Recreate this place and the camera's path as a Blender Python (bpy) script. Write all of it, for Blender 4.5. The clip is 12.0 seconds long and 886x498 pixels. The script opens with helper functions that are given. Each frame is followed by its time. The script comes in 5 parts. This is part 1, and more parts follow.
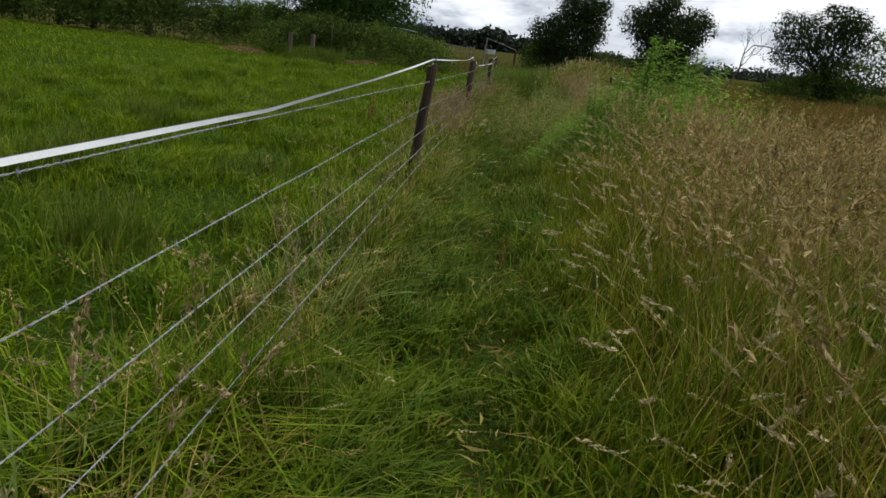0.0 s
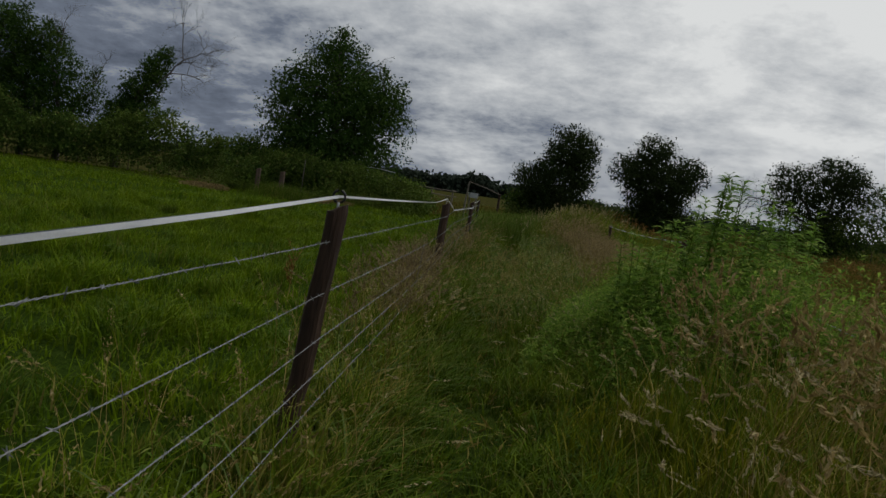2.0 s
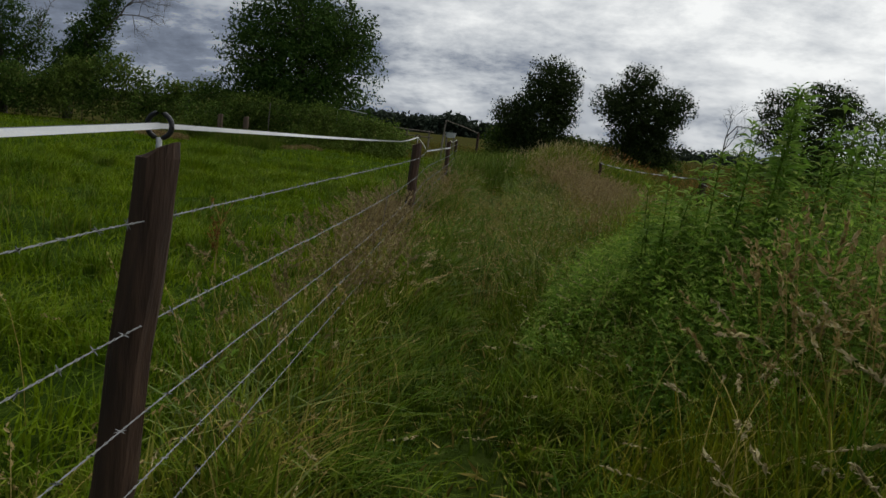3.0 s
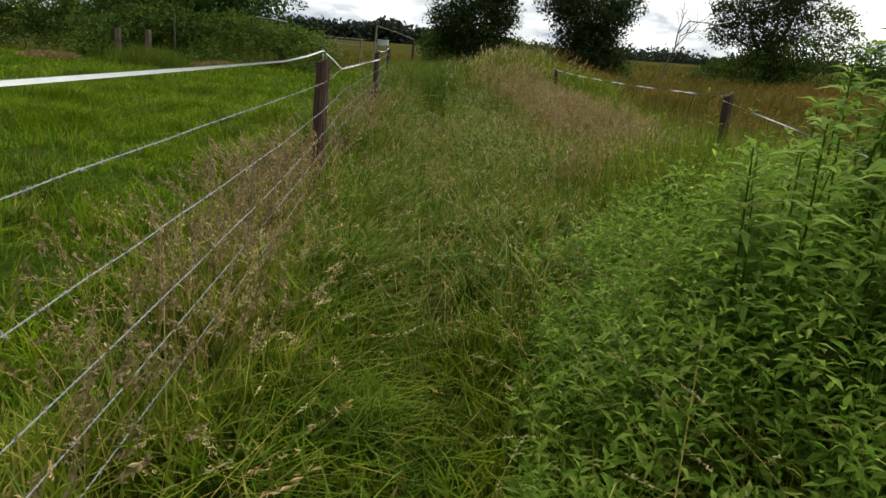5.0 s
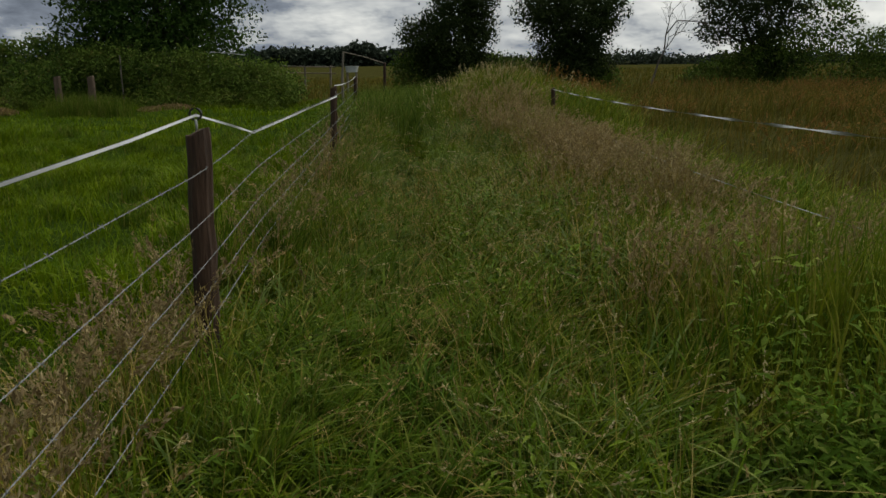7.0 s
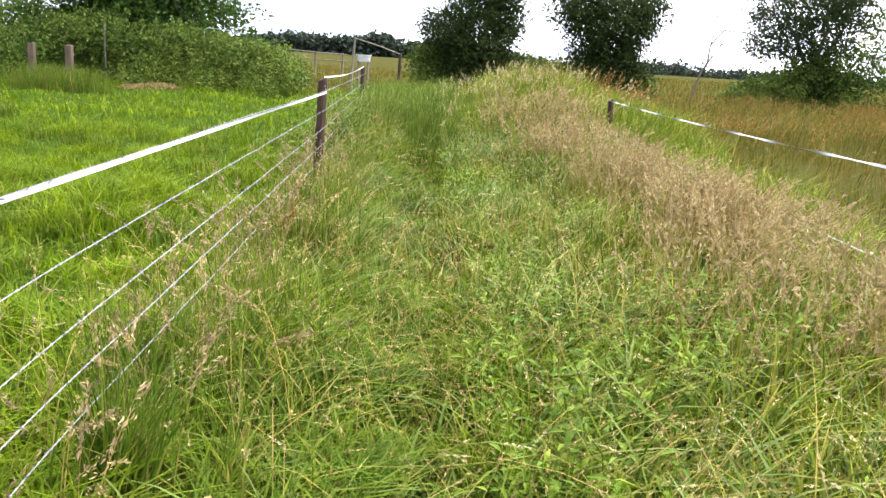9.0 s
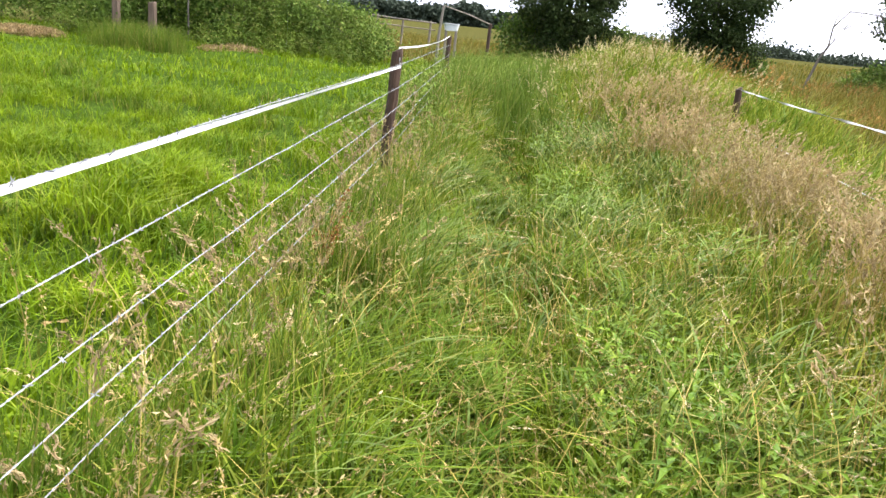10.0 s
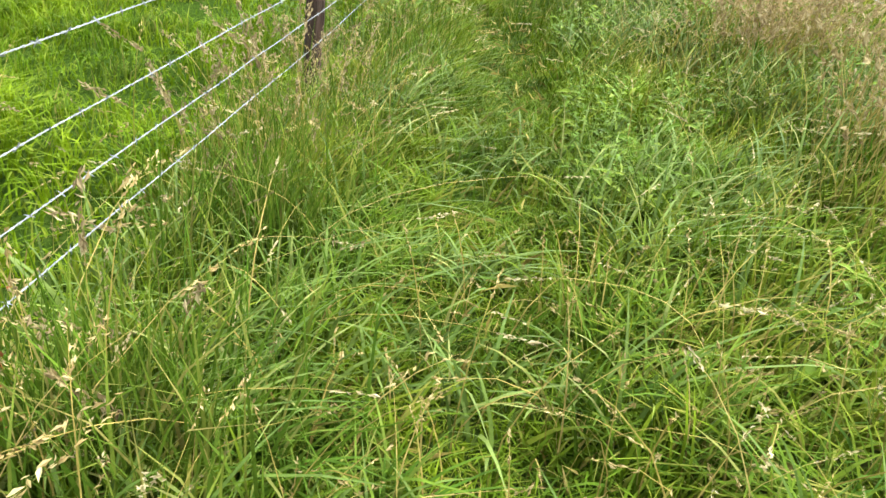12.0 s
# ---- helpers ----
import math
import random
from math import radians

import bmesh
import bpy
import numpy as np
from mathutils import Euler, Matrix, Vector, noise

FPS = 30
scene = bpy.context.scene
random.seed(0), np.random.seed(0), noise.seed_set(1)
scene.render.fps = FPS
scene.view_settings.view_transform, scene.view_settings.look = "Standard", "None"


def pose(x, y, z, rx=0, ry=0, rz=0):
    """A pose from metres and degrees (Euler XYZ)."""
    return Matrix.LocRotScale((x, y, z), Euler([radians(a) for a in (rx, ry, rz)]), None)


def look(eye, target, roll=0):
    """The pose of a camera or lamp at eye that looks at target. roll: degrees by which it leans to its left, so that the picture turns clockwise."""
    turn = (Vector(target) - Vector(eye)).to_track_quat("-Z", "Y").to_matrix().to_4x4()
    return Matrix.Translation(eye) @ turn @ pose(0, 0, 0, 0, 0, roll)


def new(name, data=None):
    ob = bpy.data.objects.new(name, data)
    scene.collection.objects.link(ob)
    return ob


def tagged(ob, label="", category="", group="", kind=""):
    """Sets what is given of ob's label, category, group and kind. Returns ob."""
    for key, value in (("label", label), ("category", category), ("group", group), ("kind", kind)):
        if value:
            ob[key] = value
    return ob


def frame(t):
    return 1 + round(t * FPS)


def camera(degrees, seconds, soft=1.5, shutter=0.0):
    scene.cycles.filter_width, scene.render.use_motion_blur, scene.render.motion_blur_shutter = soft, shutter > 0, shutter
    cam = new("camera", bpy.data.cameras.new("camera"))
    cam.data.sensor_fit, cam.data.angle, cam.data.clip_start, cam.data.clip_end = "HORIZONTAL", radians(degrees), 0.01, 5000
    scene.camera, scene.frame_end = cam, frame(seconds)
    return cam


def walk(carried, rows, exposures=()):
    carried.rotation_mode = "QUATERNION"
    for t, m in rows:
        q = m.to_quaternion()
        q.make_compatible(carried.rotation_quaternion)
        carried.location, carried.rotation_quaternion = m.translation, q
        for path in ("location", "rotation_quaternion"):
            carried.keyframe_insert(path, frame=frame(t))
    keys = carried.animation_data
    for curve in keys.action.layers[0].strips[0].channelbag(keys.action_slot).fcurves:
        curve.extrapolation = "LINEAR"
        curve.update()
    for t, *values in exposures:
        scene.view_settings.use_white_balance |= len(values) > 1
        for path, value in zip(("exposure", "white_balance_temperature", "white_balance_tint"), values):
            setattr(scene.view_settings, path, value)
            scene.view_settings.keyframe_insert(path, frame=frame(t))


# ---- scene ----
cam = camera(62.0, 12.0)
PATH = [
    (0, (1.197, -0.701, 1.418), (1.015, 1.216, 0.877), 6.4),
    (0.5, (1.164, 0.405, 1.435), (0.954, 2.367, 1.105), 6.2),
    (1, (1.117, 1.405, 1.398), (0.909, 3.38, 1.16), 10.0),
    (1.5, (1.103, 2.27, 1.381), (0.923, 4.248, 1.139), 7.2),
    (2, (1.033, 3.0, 1.347), (0.847, 4.984, 1.18), 7.9),
    (2.5, (0.991, 3.871, 1.32), (0.825, 5.849, 1.073), 6.6),
    (4.5, (0.919, 6.314, 1.242), (0.968, 8.26, 0.790), 5.7),
    (5, (0.937, 7.033, 1.322), (0.992, 8.958, 0.782), 3.9),
    (5.5, (0.939, 7.77, 1.337), (1.009, 9.694, 0.796), 3.1),
    (6, (1.003, 8.489, 1.353), (1.075, 10.409, 0.797), 2.5),
    (6.5, (0.99, 9.113, 1.367), (1.064, 11.043, 0.847), 1.1),
    (7, (1.013, 9.778, 1.418), (1.092, 11.712, 0.923), -0.6),
    (9, (0.977, 12.694, 1.373), (1.046, 14.627, 0.867), 3.5),
    (9.5, (0.932, 13.324, 1.381), (0.816, 15.254, 0.87), 4.5),
    (10, (0.906, 14.001, 1.358), (0.778, 15.907, 0.765), 5.7),
    (10.5, (0.928, 14.62, 1.335), (0.793, 16.507, 0.686), 5.9),
    (11, (0.881, 15.249, 1.319), (0.751, 17.119, 0.622), 6.9),
    (11.5, (0.895, 15.865, 1.272), (0.794, 17.687, 0.453), 6.8),
    (12, (0.949, 16.467, 1.182), (0.825, 18.229, 0.244), 5.7),
]
# seconds, stops, kelvin, tint: the camera brightens, darkens and shifts its white balance as it goes
EXPO = [(0, -0.92, 6420, 8), (0.4, -1.69, 6420, 8), (0.8, -2.15, 6420, 8), (2, -2.04, 6420, 8), (2.7, -1.71, 6420, 8), (4.5, -1.12, 6850, 5), (5, -0.57, 6850, 5), (5.5, -1, 6850, 5), (6, -1.09, 6850, 5), (6.5, -1.57, 6850, 5), (7.2, -1.54, 6850, 5), (8.8, 1.14, 6340, 16), (9.5, 1.11, 6340, 16), (10.6, 1.22, 6340, 16), (11, 1.18, 6340, 16), (11.4, 0.45, 6200, 5), (11.7, 0.53, 6200, 5), (12, 1.15, 6200, 5)]
walk(cam, [(t, look(eye, target, roll)) for t, eye, target, roll in PATH], EXPO)

# ------------------------------------------------------------------ light
SUN_AZ, SUN_EL = radians(48), radians(57)      # clockwise from straight ahead, above the horizon
SUN_DIR = Vector((math.sin(SUN_AZ) * math.cos(SUN_EL), math.cos(SUN_AZ) * math.cos(SUN_EL), math.sin(SUN_EL)))
sun = new("sun", bpy.data.lights.new("sun", "SUN"))
sun.data.energy, sun.data.angle, sun.data.color = 1.9, radians(11), (1.0, 0.95, 0.87)
sun.matrix_world = look(SUN_DIR * 60, (0, 0, 0))


def nodes_of(tree):
    """A short way to add a node and to link by socket names."""
    def add(kind, **values):
        n = tree.nodes.new(kind)
        for key, value in values.items():
            if key in n.inputs:
                n.inputs[key].default_value = value
        return n
    return add, tree.links.new


def ramp(tree, stops, source, mode="LINEAR"):
    n = tree.nodes.new("ShaderNodeValToRGB")
    n.color_ramp.interpolation = mode
    while len(n.color_ramp.elements) < len(stops):
        n.color_ramp.elements.new(0.5)
    for e, (place, colour) in zip(n.color_ramp.elements, stops):
        e.position, e.color = place, (*colour, 1)
    tree.links.new(source, n.inputs[0])
    return n.outputs[0]


world = bpy.data.worlds.new("sky")
world.use_nodes = True
scene.world = world
wt = world.node_tree
wt.nodes.clear()
add, link = nodes_of(wt)
coord = add("ShaderNodeTexCoord")
split = add("ShaderNodeSeparateXYZ")
link(coord.outputs["Generated"], split.inputs[0])


def wmath(op, a, b=None, clamp=False):
    n = wt.nodes.new("ShaderNodeMath")
    n.operation, n.use_clamp = op, clamp
    for i, v in enumerate((a, b)):
        if v is None:
            continue
        if isinstance(v, (int, float)):
            n.inputs[i].default_value = v
        else:
            wt.links.new(v, n.inputs[i])
    return n.outputs[0]


up = wmath("MAXIMUM", split.outputs[2], 0.0)
den = wmath("ADD", up, 0.30)
plane = add("ShaderNodeCombineXYZ")
link(wmath("DIVIDE", split.outputs[0], den), plane.inputs[0])
link(wmath("DIVIDE", split.outputs[1], den), plane.inputs[1])
big = add("ShaderNodeTexNoise", Scale=1.1, Detail=9.0, Roughness=0.55, Distortion=0.3)
link(plane.outputs[0], big.inputs["Vector"])
shift = add("ShaderNodeVectorMath")
shift.inputs[1].default_value = (7.3, 2.1, 0.0)
link(plane.outputs[0], shift.inputs[0])
fine = add("ShaderNodeTexNoise", Scale=2.9, Detail=9.0, Roughness=0.66, Distortion=0.1)
link(shift.outputs[0], fine.inputs["Vector"])
sky = wt.nodes.new("ShaderNodeTexSky")
sky.sky_type, sky.sun_disc = "NISHITA", False
sky.sun_elevation, sky.sun_rotation = SUN_EL, SUN_AZ
# brighter cloud towards the veiled sun, heavier and bluer away from it
glow = add("ShaderNodeVectorMath")
glow.operation = "DOT_PRODUCT"
link(coord.outputs["Generated"], glow.inputs[0])
glow.inputs[1].default_value = SUN_DIR
side = wmath("ADD", wmath("MULTIPLY", glow.outputs["Value"], 0.90), wmath("MULTIPLY", fine.outputs[0], 0.86))
band = wmath("MULTIPLY", wmath("SUBTRACT", 1.0, wmath("DIVIDE", up, 0.10), True), wmath("SUBTRACT", 0.30, wmath("MULTIPLY", glow.outputs["Value"], 0.66)))
thick = wmath("ADD", wmath("ADD", wmath("SUBTRACT", side, 0.42), band), wmath("MULTIPLY", wmath("MINIMUM", up, 0.26), 0.25))
cloud = ramp(wt, [(0.14, (0.15, 0.18, 0.25)), (0.30, (0.34, 0.39, 0.50)), (0.42, (0.84, 0.88, 0.95)), (0.66, (1.65, 1.65, 1.65))], thick)
cover = ramp(wt, [(0.31, (0, 0, 0)), (0.38, (1, 1, 1))], big.outputs[0])
b_sky, b_cloud, b_mix, b_out = (add(k) for k in ("ShaderNodeBackground", "ShaderNodeBackground", "ShaderNodeMixShader", "ShaderNodeOutputWorld"))
link(sky.outputs[0], b_sky.inputs[0])
b_sky.inputs[1].default_value = 0.1
link(cloud, b_cloud.inputs[0])
b_cloud.inputs[1].default_value = 1.75
link(cover, b_mix.inputs[0])
link(b_sky.outputs[0], b_mix.inputs[1])
link(b_cloud.outputs[0], b_mix.inputs[2])
link(b_mix.outputs[0], b_out.inputs[0])


# ------------------------------------------------------------------ materials
def leafy(name, stops, patch=((0.3, 0.3, 0.3), (0.7, 0.7, 0.7)), patch_scale=0.7, amount=0.35, glow_through=0.3, rough=0.65, gloss=0.08, tuft_scale=7.0):
    """Plant matter: each blade or leaf takes its own colour from the ramp; broad drifts of another tint run over it."""
    m = bpy.data.materials.new(name)
    m.use_nodes = True
    t = m.node_tree
    t.nodes.clear()
    add, link = nodes_of(t)
    geo = add("ShaderNodeNewGeometry")
    base = ramp(t, stops, geo.outputs["Random Per Island"])
    drift = add("ShaderNodeTexNoise", Scale=patch_scale, Detail=3.0, Roughness=0.6)
    link(geo.outputs["Position"], drift.inputs["Vector"])
    tint = ramp(t, [(0.36, patch[0]), (0.64, patch[1])], drift.outputs[0])
    mix = add("ShaderNodeMix")
    mix.data_type, mix.blend_type = "RGBA", "MIX"
    mix.inputs["Factor"].default_value = amount
    link(base, mix.inputs["A"])
    link(tint, mix.inputs["B"])
    grain = add("ShaderNodeTexNoise", Scale=tuft_scale, Detail=5.0, Roughness=0.7)
    link(geo.outputs["Position"], grain.inputs["Vector"])
    vary = add("ShaderNodeHueSaturation", Saturation=1.08)
    link(mix.outputs["Result"], vary.inputs["Color"])
    lift = add("ShaderNodeMapRange")
    lift.inputs["From Min"].default_value, lift.inputs["From Max"].default_value = 0.3, 0.7
    lift.inputs["To Min"].default_value, lift.inputs["To Max"].default_value = 0.52, 1.42
    link(grain.outputs[0], lift.inputs[0])
    link(lift.outputs[0], vary.inputs["Value"])
    p = add("ShaderNodeBsdfPrincipled", Roughness=rough)
    p.inputs["Specular IOR Level"].default_value = gloss
    tr = add("ShaderNodeBsdfTranslucent")
    both = add("ShaderNodeMixShader")
    both.inputs[0].default_value = 0.68 * glow_through
    out = add("ShaderNodeOutputMaterial")
    link(vary.outputs[0], p.inputs["Base Color"])
    link(vary.outputs[0], tr.inputs["Color"])
    link(p.outputs[0], both.inputs[1])
    link(tr.outputs[0], both.inputs[2])
    link(both.outputs[0], out.inputs[0])
    return m


def solid(name, stops, scale=8.0, stretch=(1, 1, 1), rough=0.7, metal=0.0, bump=0.3, fine_scale=60.0, gloss=0.4):
    """Timber, earth, metal, plastic: two scales of noise for colour, relief and roughness."""
    m = bpy.data.materials.new(name)
    m.use_nodes = True
    t = m.node_tree
    t.nodes.clear()
    add, link = nodes_of(t)
    tc = add("ShaderNodeTexCoord")
    mp = add("ShaderNodeMapping", Scale=stretch)
    link(tc.outputs["Object"], mp.inputs[0])
    n1 = add("ShaderNodeTexNoise", Scale=scale, Detail=6.0, Roughness=0.65)
    n2 = add("ShaderNodeTexNoise", Scale=fine_scale, Detail=4.0, Roughness=0.6)
    for n in (n1, n2):
        link(mp.outputs[0], n.inputs["Vector"])
    mixed = add("ShaderNodeMix")
    mixed.inputs["Factor"].default_value = 0.4
    link(n1.outputs[0], mixed.inputs["A"])
    link(n2.outputs[0], mixed.inputs["B"])
    colour = ramp(t, stops, mixed.outputs["Result"])
    p = add("ShaderNodeBsdfPrincipled", Metallic=metal)
    p.inputs["Specular IOR Level"].default_value = gloss
    link(colour, p.inputs["Base Color"])
    rr = add("ShaderNodeMapRange")
    rr.inputs["To Min"].default_value, rr.inputs["To Max"].default_value = rough - 0.12, min(1.0, rough + 0.12)
    link(n2.outputs[0], rr.inputs[0])
    link(rr.outputs[0], p.inputs["Roughness"])
    bp = add("ShaderNodeBump", Strength=bump, Distance=0.01)
    link(n2.outputs[0], bp.inputs["Height"])
    link(bp.outputs[0], p.inputs["Normal"])
    out = add("ShaderNodeOutputMaterial")
    link(p.outputs[0], out.inputs[0])
    return m


M_PASTURE = leafy("pasture_grass", [(0.0, (0.059, 0.113, 0.010)), (0.45, (0.113, 0.184, 0.014)), (0.8, (0.186, 0.257, 0.023)), (1.0, (0.304, 0.287, 0.072))],
                  ((0.042, 0.089, 0.010), (0.198, 0.270, 0.025)), 1.9, 0.62, 0.42)
M_TURF = leafy("path_turf", [(0.0, (0.037, 0.078, 0.009)), (0.5, (0.082, 0.138, 0.013)), (0.82, (0.148, 0.196, 0.023)), (1.0, (0.307, 0.237, 0.081))],
               ((0.041, 0.082, 0.012), (0.151, 0.196, 0.020)), 2.8, 0.5, 0.38)
M_VERGE = leafy("verge_grass", [(0.0, (0.042, 0.096, 0.012)), (0.5, (0.116, 0.186, 0.020)), (0.78, (0.233, 0.274, 0.036)), (1.0, (0.465, 0.392, 0.130))],
                ((0.042, 0.098, 0.012), (0.251, 0.265, 0.045)), 2.4, 0.5, 0.36)
M_STRAW = leafy("dry_stalks", [(0.0, (0.19, 0.165, 0.045)), (0.5, (0.33, 0.26, 0.085)), (1.0, (0.48, 0.38, 0.16))],
                ((0.17, 0.17, 0.04), (0.40, 0.28, 0.10)), 0.9, 0.35, 0.25)
M_HEAD = leafy("seed_heads", [(0.0, (0.200, 0.145, 0.055)), (0.5, (0.390, 0.305, 0.140)), (1.0, (0.640, 0.540, 0.300))],
               ((0.220, 0.175, 0.062), (0.460, 0.330, 0.165)), 0.6, 0.4, 0.3)
M_PINKHEAD = leafy("pinkish_seed_heads", [(0.0, (0.220, 0.160, 0.080)), (0.5, (0.370, 0.287, 0.155)), (1.0, (0.554, 0.474, 0.294))],
                   ((0.238, 0.196, 0.084), (0.440, 0.315, 0.181)), 0.5, 0.4, 0.4)
M_DEADHEAD = leafy("dead_brown_heads", [(0.0, (0.138, 0.100, 0.053)), (0.5, (0.290, 0.223, 0.123)), (1.0, (0.506, 0.437, 0.254))],
                   ((0.166, 0.128, 0.070), (0.359, 0.271, 0.152)), 0.8, 0.4, 0.3)
M_PALEHEAD = leafy("pale_seed_heads", [(0.0, (0.34, 0.29, 0.15)), (0.6, (0.50, 0.43, 0.24)), (1.0, (0.64, 0.57, 0.38))],
                   ((0.34, 0.29, 0.15), (0.55, 0.43, 0.27)), 0.8, 0.3, 0.3)
M_ROUGH = leafy("rough_field_grass", [(0.0, (0.045, 0.068, 0.011)), (0.45, (0.105, 0.115, 0.021)), (0.8, (0.180, 0.145, 0.037)), (1.0, (0.30, 0.20, 0.065))],
                ((0.055, 0.088, 0.012), (0.215, 0.145, 0.042)), 0.45, 0.5, 0.35, tuft_scale=2.2)
M_RUSTGRASS = leafy("rust_brown_grass_heads", [(0.0, (0.15, 0.085, 0.03)), (0.5, (0.28, 0.165, 0.06)), (1.0, (0.43, 0.28, 0.12))],
                    ((0.17, 0.10, 0.035), (0.36, 0.21, 0.08)), 0.6, 0.4, 0.35)
M_NETTLE = leafy("nettle_leaves", [(0.0, (0.091, 0.180, 0.029)), (0.5, (0.193, 0.309, 0.056)), (0.85, (0.334, 0.455, 0.107)), (1.0, (0.526, 0.537, 0.183))],
                 ((0.101, 0.197, 0.032), (0.323, 0.430, 0.086)), 1.0, 0.3, 0.9, 0.6, 0.10)
M_DOCK = leafy("broad_leaves", [(0.0, (0.060, 0.124, 0.011)), (0.6, (0.115, 0.192, 0.021)), (1.0, (0.194, 0.247, 0.035))],
               ((0.073, 0.135, 0.014), (0.157, 0.213, 0.023)), 2.0, 0.3, 0.35, 0.5, 0.15)
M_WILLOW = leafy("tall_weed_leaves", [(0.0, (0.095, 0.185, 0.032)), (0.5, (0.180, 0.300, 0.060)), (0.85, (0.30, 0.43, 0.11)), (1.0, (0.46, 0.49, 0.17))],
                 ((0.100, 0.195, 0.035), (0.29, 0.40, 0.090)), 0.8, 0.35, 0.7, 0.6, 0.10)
M_BROAD = leafy("grey_green_blades", [(0.0, (0.059, 0.099, 0.020)), (0.5, (0.118, 0.172, 0.039)), (0.85, (0.190, 0.244, 0.065)), (1.0, (0.337, 0.319, 0.118))],
                ((0.063, 0.105, 0.021), (0.173, 0.223, 0.059)), 1.6, 0.4, 0.3, 0.5, 0.12)
M_RUSH = leafy("rush_stems", [(0.0, (0.045, 0.088, 0.012)), (0.6, (0.098, 0.165, 0.022)), (0.85, (0.19, 0.215, 0.045)), (1.0, (0.33, 0.26, 0.10))],
               ((0.055, 0.100, 0.014), (0.150, 0.190, 0.035)), 2.0, 0.3, 0.4)
M_WEEDGREEN = leafy("weed_green", [(0.0, (0.050, 0.092, 0.016)), (0.5, (0.105, 0.165, 0.028)), (0.85, (0.180, 0.235, 0.050)), (1.0, (0.33, 0.31, 0.10))],
                    ((0.052, 0.096, 0.016), (0.160, 0.200, 0.040)), 1.5, 0.4, 0.35)
M_LUSH = leafy("lush_grass_clumps", [(0.0, (0.046, 0.099, 0.015)), (0.5, (0.098, 0.164, 0.025)), (0.85, (0.172, 0.230, 0.044)), (1.0, (0.299, 0.276, 0.095))],
               ((0.050, 0.102, 0.015), (0.163, 0.217, 0.035)), 2.2, 0.4, 0.4)
M_YELLOWGREEN = leafy("yellow_green_grass", [(0.0, (0.075, 0.115, 0.012)), (0.5, (0.175, 0.205, 0.020)), (0.85, (0.29, 0.28, 0.035)), (1.0, (0.44, 0.35, 0.09))],
                      ((0.075, 0.125, 0.012), (0.27, 0.255, 0.030)), 1.6, 0.4, 0.4)
M_TREE = leafy("dark_tree_leaves", [(0.0, (0.026, 0.060, 0.012)), (0.6, (0.054, 0.103, 0.022)), (1.0, (0.102, 0.158, 0.036))],
               ((0.032, 0.072, 0.017), (0.086, 0.126, 0.030)), 0.5, 0.35, 0.3, tuft_scale=1.4)
M_THORN = leafy("hawthorn_leaves", [(0.0, (0.021, 0.038, 0.012)), (0.6, (0.039, 0.064, 0.019)), (1.0, (0.074, 0.096, 0.035))],
                ((0.026, 0.045, 0.013), (0.062, 0.073, 0.026)), 0.7, 0.3, 0.25)
M_HEDGE = leafy("hedge_leaves", [(0.0, (0.040, 0.078, 0.018)), (0.55, (0.090, 0.151, 0.031)), (0.9, (0.174, 0.246, 0.056)), (1.0, (0.280, 0.241, 0.095))],
                ((0.045, 0.087, 0.020), (0.168, 0.213, 0.050)), 0.5, 0.4, 0.35, tuft_scale=2.0)
# greyer and bluer than near leaves: the haze of distance is put into the colour
M_FAR_HAZED = leafy("hazed_far_wood_leaves", [(0.0, (0.030, 0.044, 0.030)), (1.0, (0.065, 0.082, 0.055))], ((0.03, 0.045, 0.032), (0.06, 0.075, 0.052)), 0.05, 0.4, 0.15)
M_BARK = solid("bark", [(0.3, (0.035, 0.028, 0.022)), (0.7, (0.11, 0.095, 0.075))], 4.0, (1, 1, 0.3), 0.85, bump=0.6, fine_scale=30)
M_TWIG = solid("bare_twigs", [(0.3, (0.07, 0.06, 0.05)), (0.7, (0.17, 0.15, 0.125))], 6.0, (1, 1, 0.4), 0.85, bump=0.4)
M_POST = solid("weathered_post_timber", [(0.25, (0.012, 0.007, 0.005)), (0.45, (0.039, 0.021, 0.013)), (0.62, (0.079, 0.044, 0.027)), (0.8, (0.143, 0.101, 0.075))], 9.0, (1, 1, 0.12), 0.85, bump=0.8, fine_scale=55)
M_GREYPOST = solid("grey_timber", [(0.25, (0.10, 0.085, 0.07)), (0.6, (0.22, 0.19, 0.155)), (0.85, (0.34, 0.30, 0.25))], 7.0, (1, 1, 0.15), 0.85, bump=0.6, fine_scale=45)
M_BROWNPOST = solid("brown_timber", [(0.25, (0.06, 0.042, 0.03)), (0.6, (0.15, 0.105, 0.075)), (0.85, (0.25, 0.185, 0.135))], 7.0, (1, 1, 0.15), 0.85, bump=0.6, fine_scale=45)
M_WIRE = solid("galvanised_wire", [(0.3, (0.11, 0.115, 0.115)), (0.7, (0.27, 0.275, 0.28))], 30.0, (1, 1, 1), 0.6, metal=0.2, bump=0.1)
M_TAPE = solid("white_fence_tape", [(0.3, (0.50, 0.52, 0.54)), (0.7, (0.70, 0.71, 0.72))], 5.0, (1, 1, 1), 0.5, bump=0.15, fine_scale=220)
M_OLDTAPE = solid("dull_old_tape", [(0.3, (0.26, 0.27, 0.27)), (0.7, (0.46, 0.47, 0.46))], 6.0, (1, 1, 1), 0.7, bump=0.15, fine_scale=150)
M_EDGE = solid("dark_tape_edge", [(0.3, (0.05, 0.06, 0.07)), (0.7, (0.12, 0.13, 0.15))], 30.0, (1, 1, 1), 0.5, bump=0.1)
